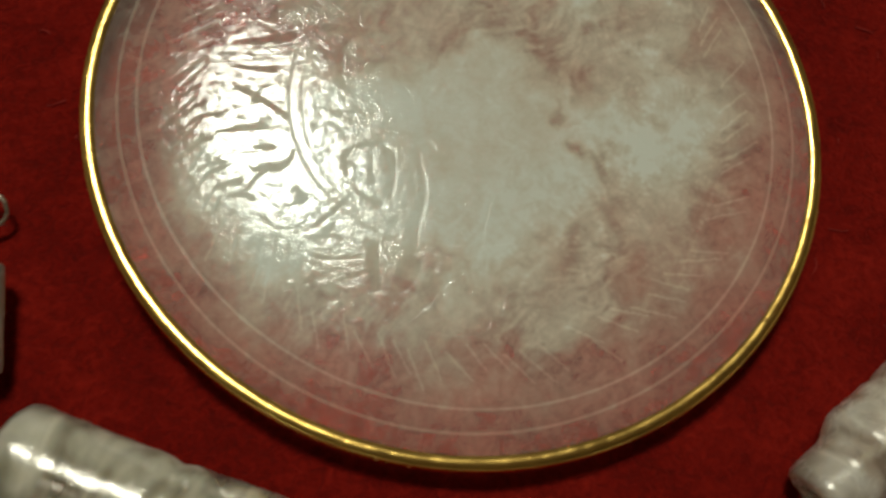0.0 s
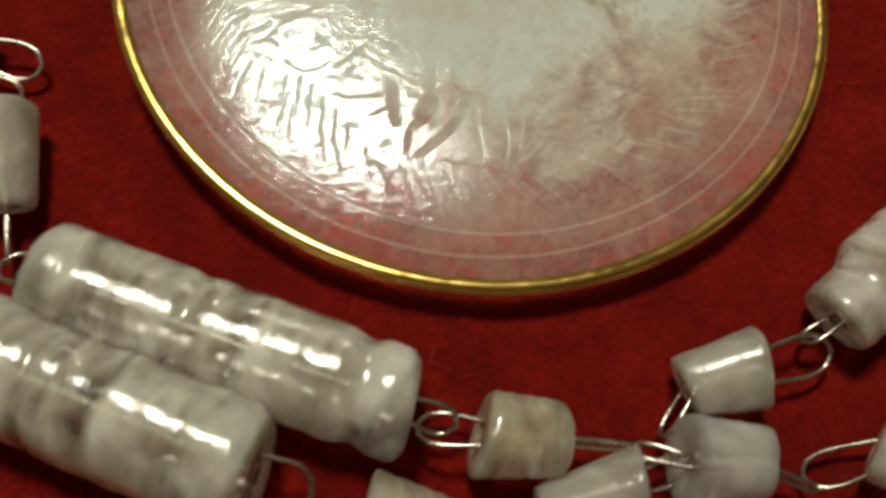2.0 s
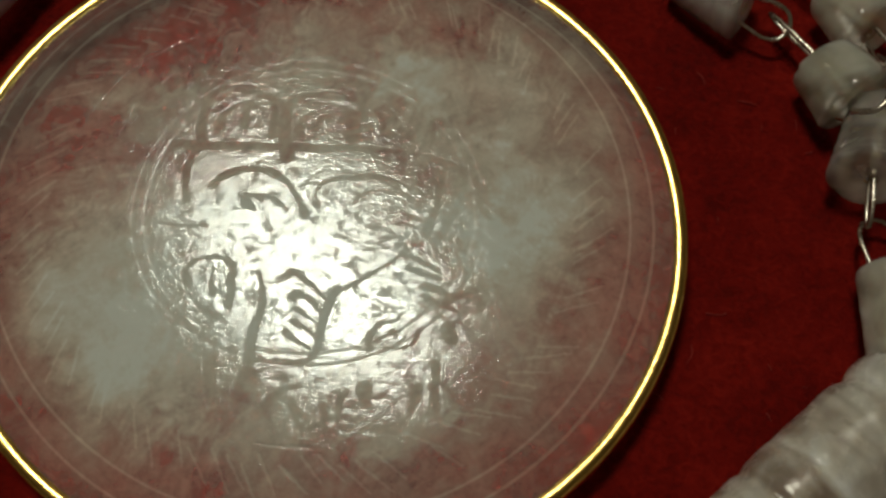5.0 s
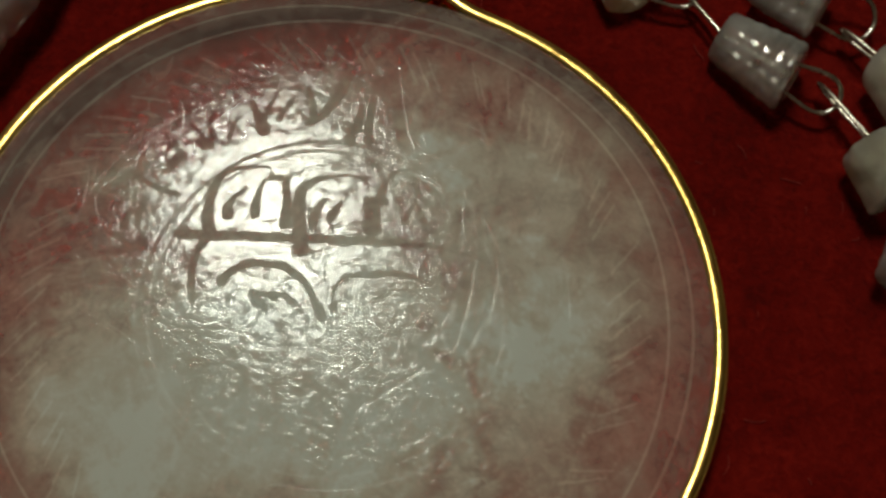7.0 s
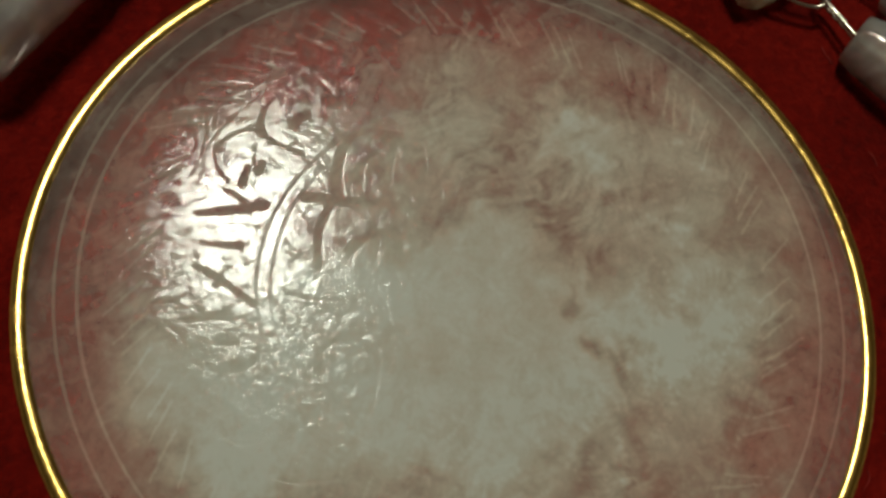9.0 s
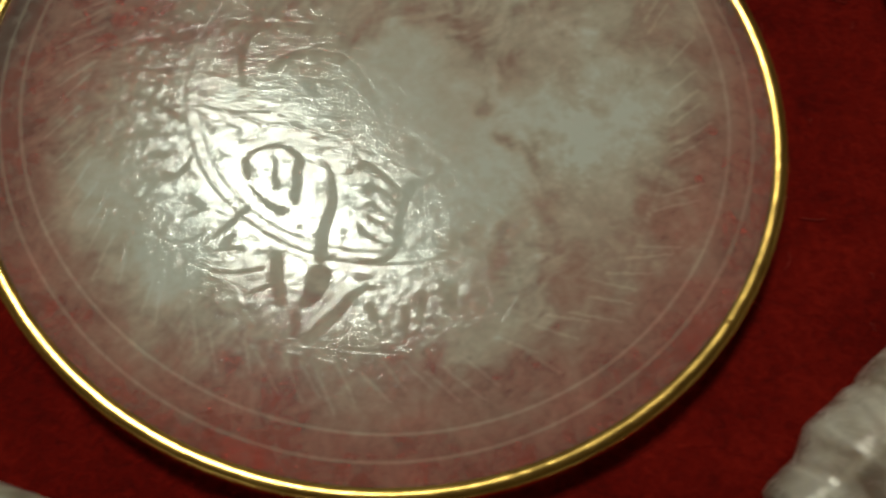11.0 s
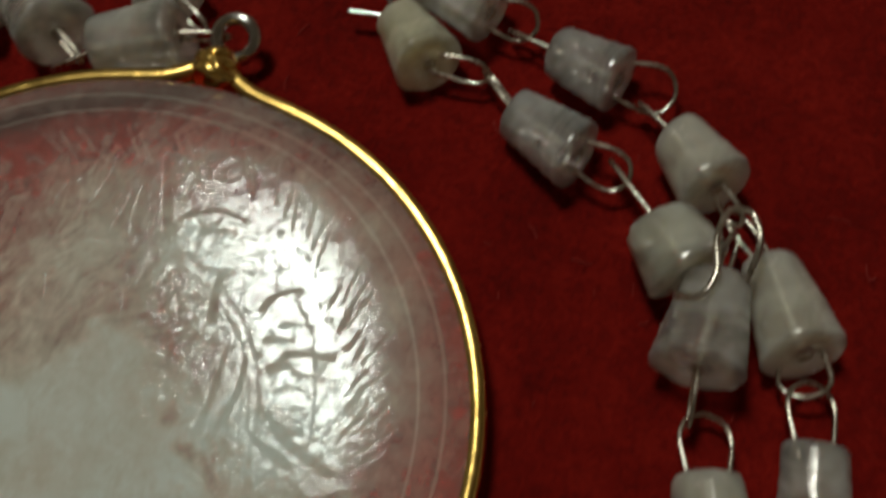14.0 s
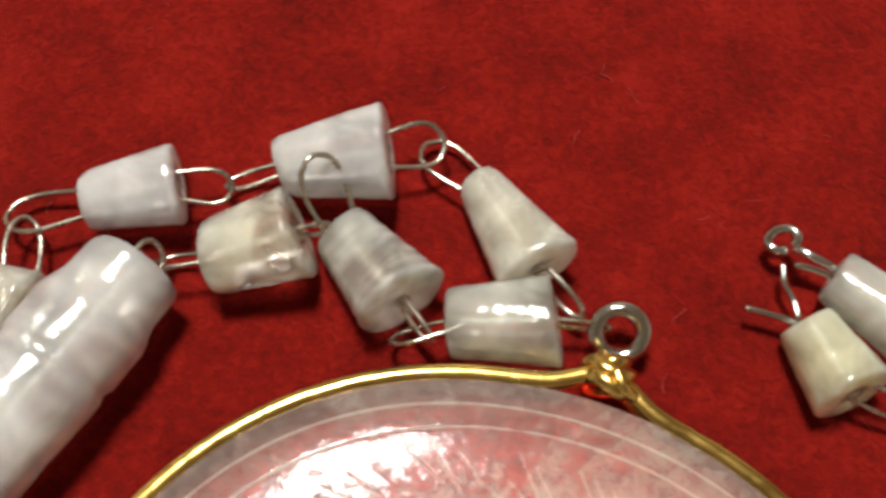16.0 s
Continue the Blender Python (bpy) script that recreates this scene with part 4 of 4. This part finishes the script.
bead("grey", (0.53, -3.13, 0.30), (1.03, -3.06, 0.24), 0.306, 0.247, (0.20, -3.06, 0.22, 0.16, 40), (1.39, -3.16, 0.18, 0.07, 70))
bead("milk", (-0.32, -3.51, 0.14), (0.31, -3.27, 0.24), 0.145, 0.253, (-0.41, -3.74, 0.10, 0.17, 30), (0.55, -3.11, 0.18, 0.18, 30))
bead("milk", (1.74, -2.85, 0.21), (2.25, -2.98, 0.26), 0.216, 0.267, (1.31, -3.08, 0.15, 0.26, 25), None)
bead("tubeband", (1.48, -2.06, 0.26), (2.88, -0.56, 0.35), 0.269, 0.361, (1.29, -2.20, 0.19, 0.16, 50), None, 1)
bead("milk", (2.84, 0.37, 0.21), (2.93, -0.29, 0.27), 0.217, 0.278, (2.80, 0.76, 0.16, 0.34, 15), (3.07, -0.51, 0.20, 0.16, 60))
bead("band", (2.82, 1.62, 0.30), (2.71, 0.98, 0.34), 0.222, 0.318, (2.92, 1.98, 0.25, 0.14, 60), (2.70, 0.65, 0.26, 0.08, 80))
bead("green", (2.42, 1.99, 0.25), (2.64, 1.64, 0.30), 0.257, 0.312, (2.05, 2.45, 0.19, 0.12, 70), (2.50, 1.55, 0.23, 0.25, 30))
bead("milk", (2.48, 2.66, 0.24), (2.77, 2.25, 0.32), 0.203, 0.282, (2.21, 2.92, 0.18, 0.14, 70), (2.94, 2.04, 0.24, 0.15, 60))
bead("milk", (3.14, 1.82, 0.18), (3.38, 1.18, 0.27), 0.190, 0.282, (2.85, 2.21, 0.13, 0.24, 40), (3.40, 0.94, 0.20, 0.32, 20))
bead("band", (3.47, 0.64, 0.20), (3.48, -0.08, 0.22), 0.213, 0.234, (3.43, 1.05, 0.15, 0.31, 15), (3.65, -0.23, 0.17, 0.15, 60))
bead("clear", (1.59, 3.28, 0.19), (2.06, 3.04, 0.25), 0.198, 0.257, (1.22, 3.46, 0.14, 0.11, 60), (2.45, 3.00, 0.18, 0.34, 20))
bead("clear", (1.33, 2.77, 0.18), (1.84, 2.42, 0.26), 0.195, 0.271, (1.07, 3.12, 0.14, 0.12, 60), (2.19, 2.31, 0.20, 0.28, 25))
bead("honeymilk", (0.36, 3.49, 0.19), (0.69, 3.04, 0.26), 0.196, 0.274, None, (1.13, 3.02, 0.20, 0.17, 45))
bead("grey", (0.51, 3.83, 0.21), (1.08, 3.50, 0.27), 0.194, 0.246, None, (1.42, 3.46, 0.20, 0.28, 30))
bead("tubeband", (3.33, -0.80, 0.26), (2.38, -2.12, 0.32), 0.269, 0.331, (3.19, -0.44, 0.19, 0.18, 50), None)

def build_curl():
    """A loose S of wire that hooks two strands together."""
    curl = tagged(new("wire_hook"), "curled steel wire hook lying over the beads", "hook")
    points = [(2.53, 1.42, 0.50), (2.67, 1.38, 0.62), (2.76, 1.52, 0.66), (2.75, 1.75, 0.66), (2.82, 1.96, 0.62), (2.96, 1.97, 0.60), (3.02, 1.78, 0.60), (2.97, 1.56, 0.50)]
    base = Vector((points[0][0], points[0][1], 0))
    curl.location = base * CM
    bm = bmesh.new()
    sweep(bm, [p * CM for p in bent([Vector(q) - base for q in points], 8)], 0.022 * CM, 8)
    part("wire_body", bm, STEEL, curl)


build_curl()


# ---- clasp at the free end of the chain ----
def build_clasp():
    clasp = tagged(new("wire_clasp"), "bent steel wire clasp at the free end of the chain", "clasp")
    base = Vector((0.28, 3.88, 0))
    clasp.location = base * CM

    def run(name, points, radius, label=""):
        bm = bmesh.new()
        sweep(bm, [Vector(p) * CM for p in bent([Vector(q) - base for q in points], 6)], radius * CM, 8)
        part(name, bm, BRIGHT, clasp, label)

    ex, ey = 0.16, 4.00
    eye = [(ex + 0.085 * math.cos(a), ey + 0.07 * math.sin(a), 0.22 + 0.05 * math.sin(a + 1)) for a in np.linspace(-0.6, 5.2, 9)]
    run("eye", eye, 0.034, "coiled eye of the clasp")
    run("arm", [(0.24, 3.96, 0.22), (0.36, 3.91, 0.25), (0.60, 3.84, 0.22)], 0.032)
    run("arm", [(0.27, 3.87, 0.16), (0.42, 3.86, 0.16), (0.64, 3.79, 0.18)], 0.026)
    run("catch", [(0.19, 3.85, 0.18), (0.21, 3.73, 0.17), (0.28, 3.63, 0.16), (0.33, 3.51, 0.16)], 0.022)
    run("pin", [(-0.02, 3.50, 0.17), (0.13, 3.49, 0.17), (0.35, 3.47, 0.17)], 0.024)


build_clasp()


# ---- lint on the cloth ----
def build_lint():
    rnd = random.Random(5)
    bm = bmesh.new()
    for _ in range(150):
        x, y = rnd.uniform(-4.8, 4.8), rnd.uniform(-4.2, 5.2)
        if math.hypot(x - CENTRE.x, y - CENTRE.y) < 2.7:
            continue
        a, size = rnd.uniform(0, 6.3), rnd.uniform(0.04, 0.16)
        z = felt_height(x, y / 0.9) + 0.012
        path = []
        for k in range(5):
            path.append((x * CM, y * CM, (z + 0.006 * math.sin(k * 1.3)) * CM))
            x, y, a = x + size / 4 * math.cos(a), y + size / 4 * math.sin(a), a + rnd.uniform(-0.5, 0.5)
        sweep(bm, path, rnd.uniform(0.0025, 0.005) * CM, 4)
    ob = mesh_object("felt_lint", bm, plain_material("loose_red_fibre", (0.26, 0.02, 0.015), 0.9, grain=700, vary=0.4, bump=0.0001))
    tagged(ob, "loose short red fibres lying on the felt", "lint", kind="stuff")


build_lint()
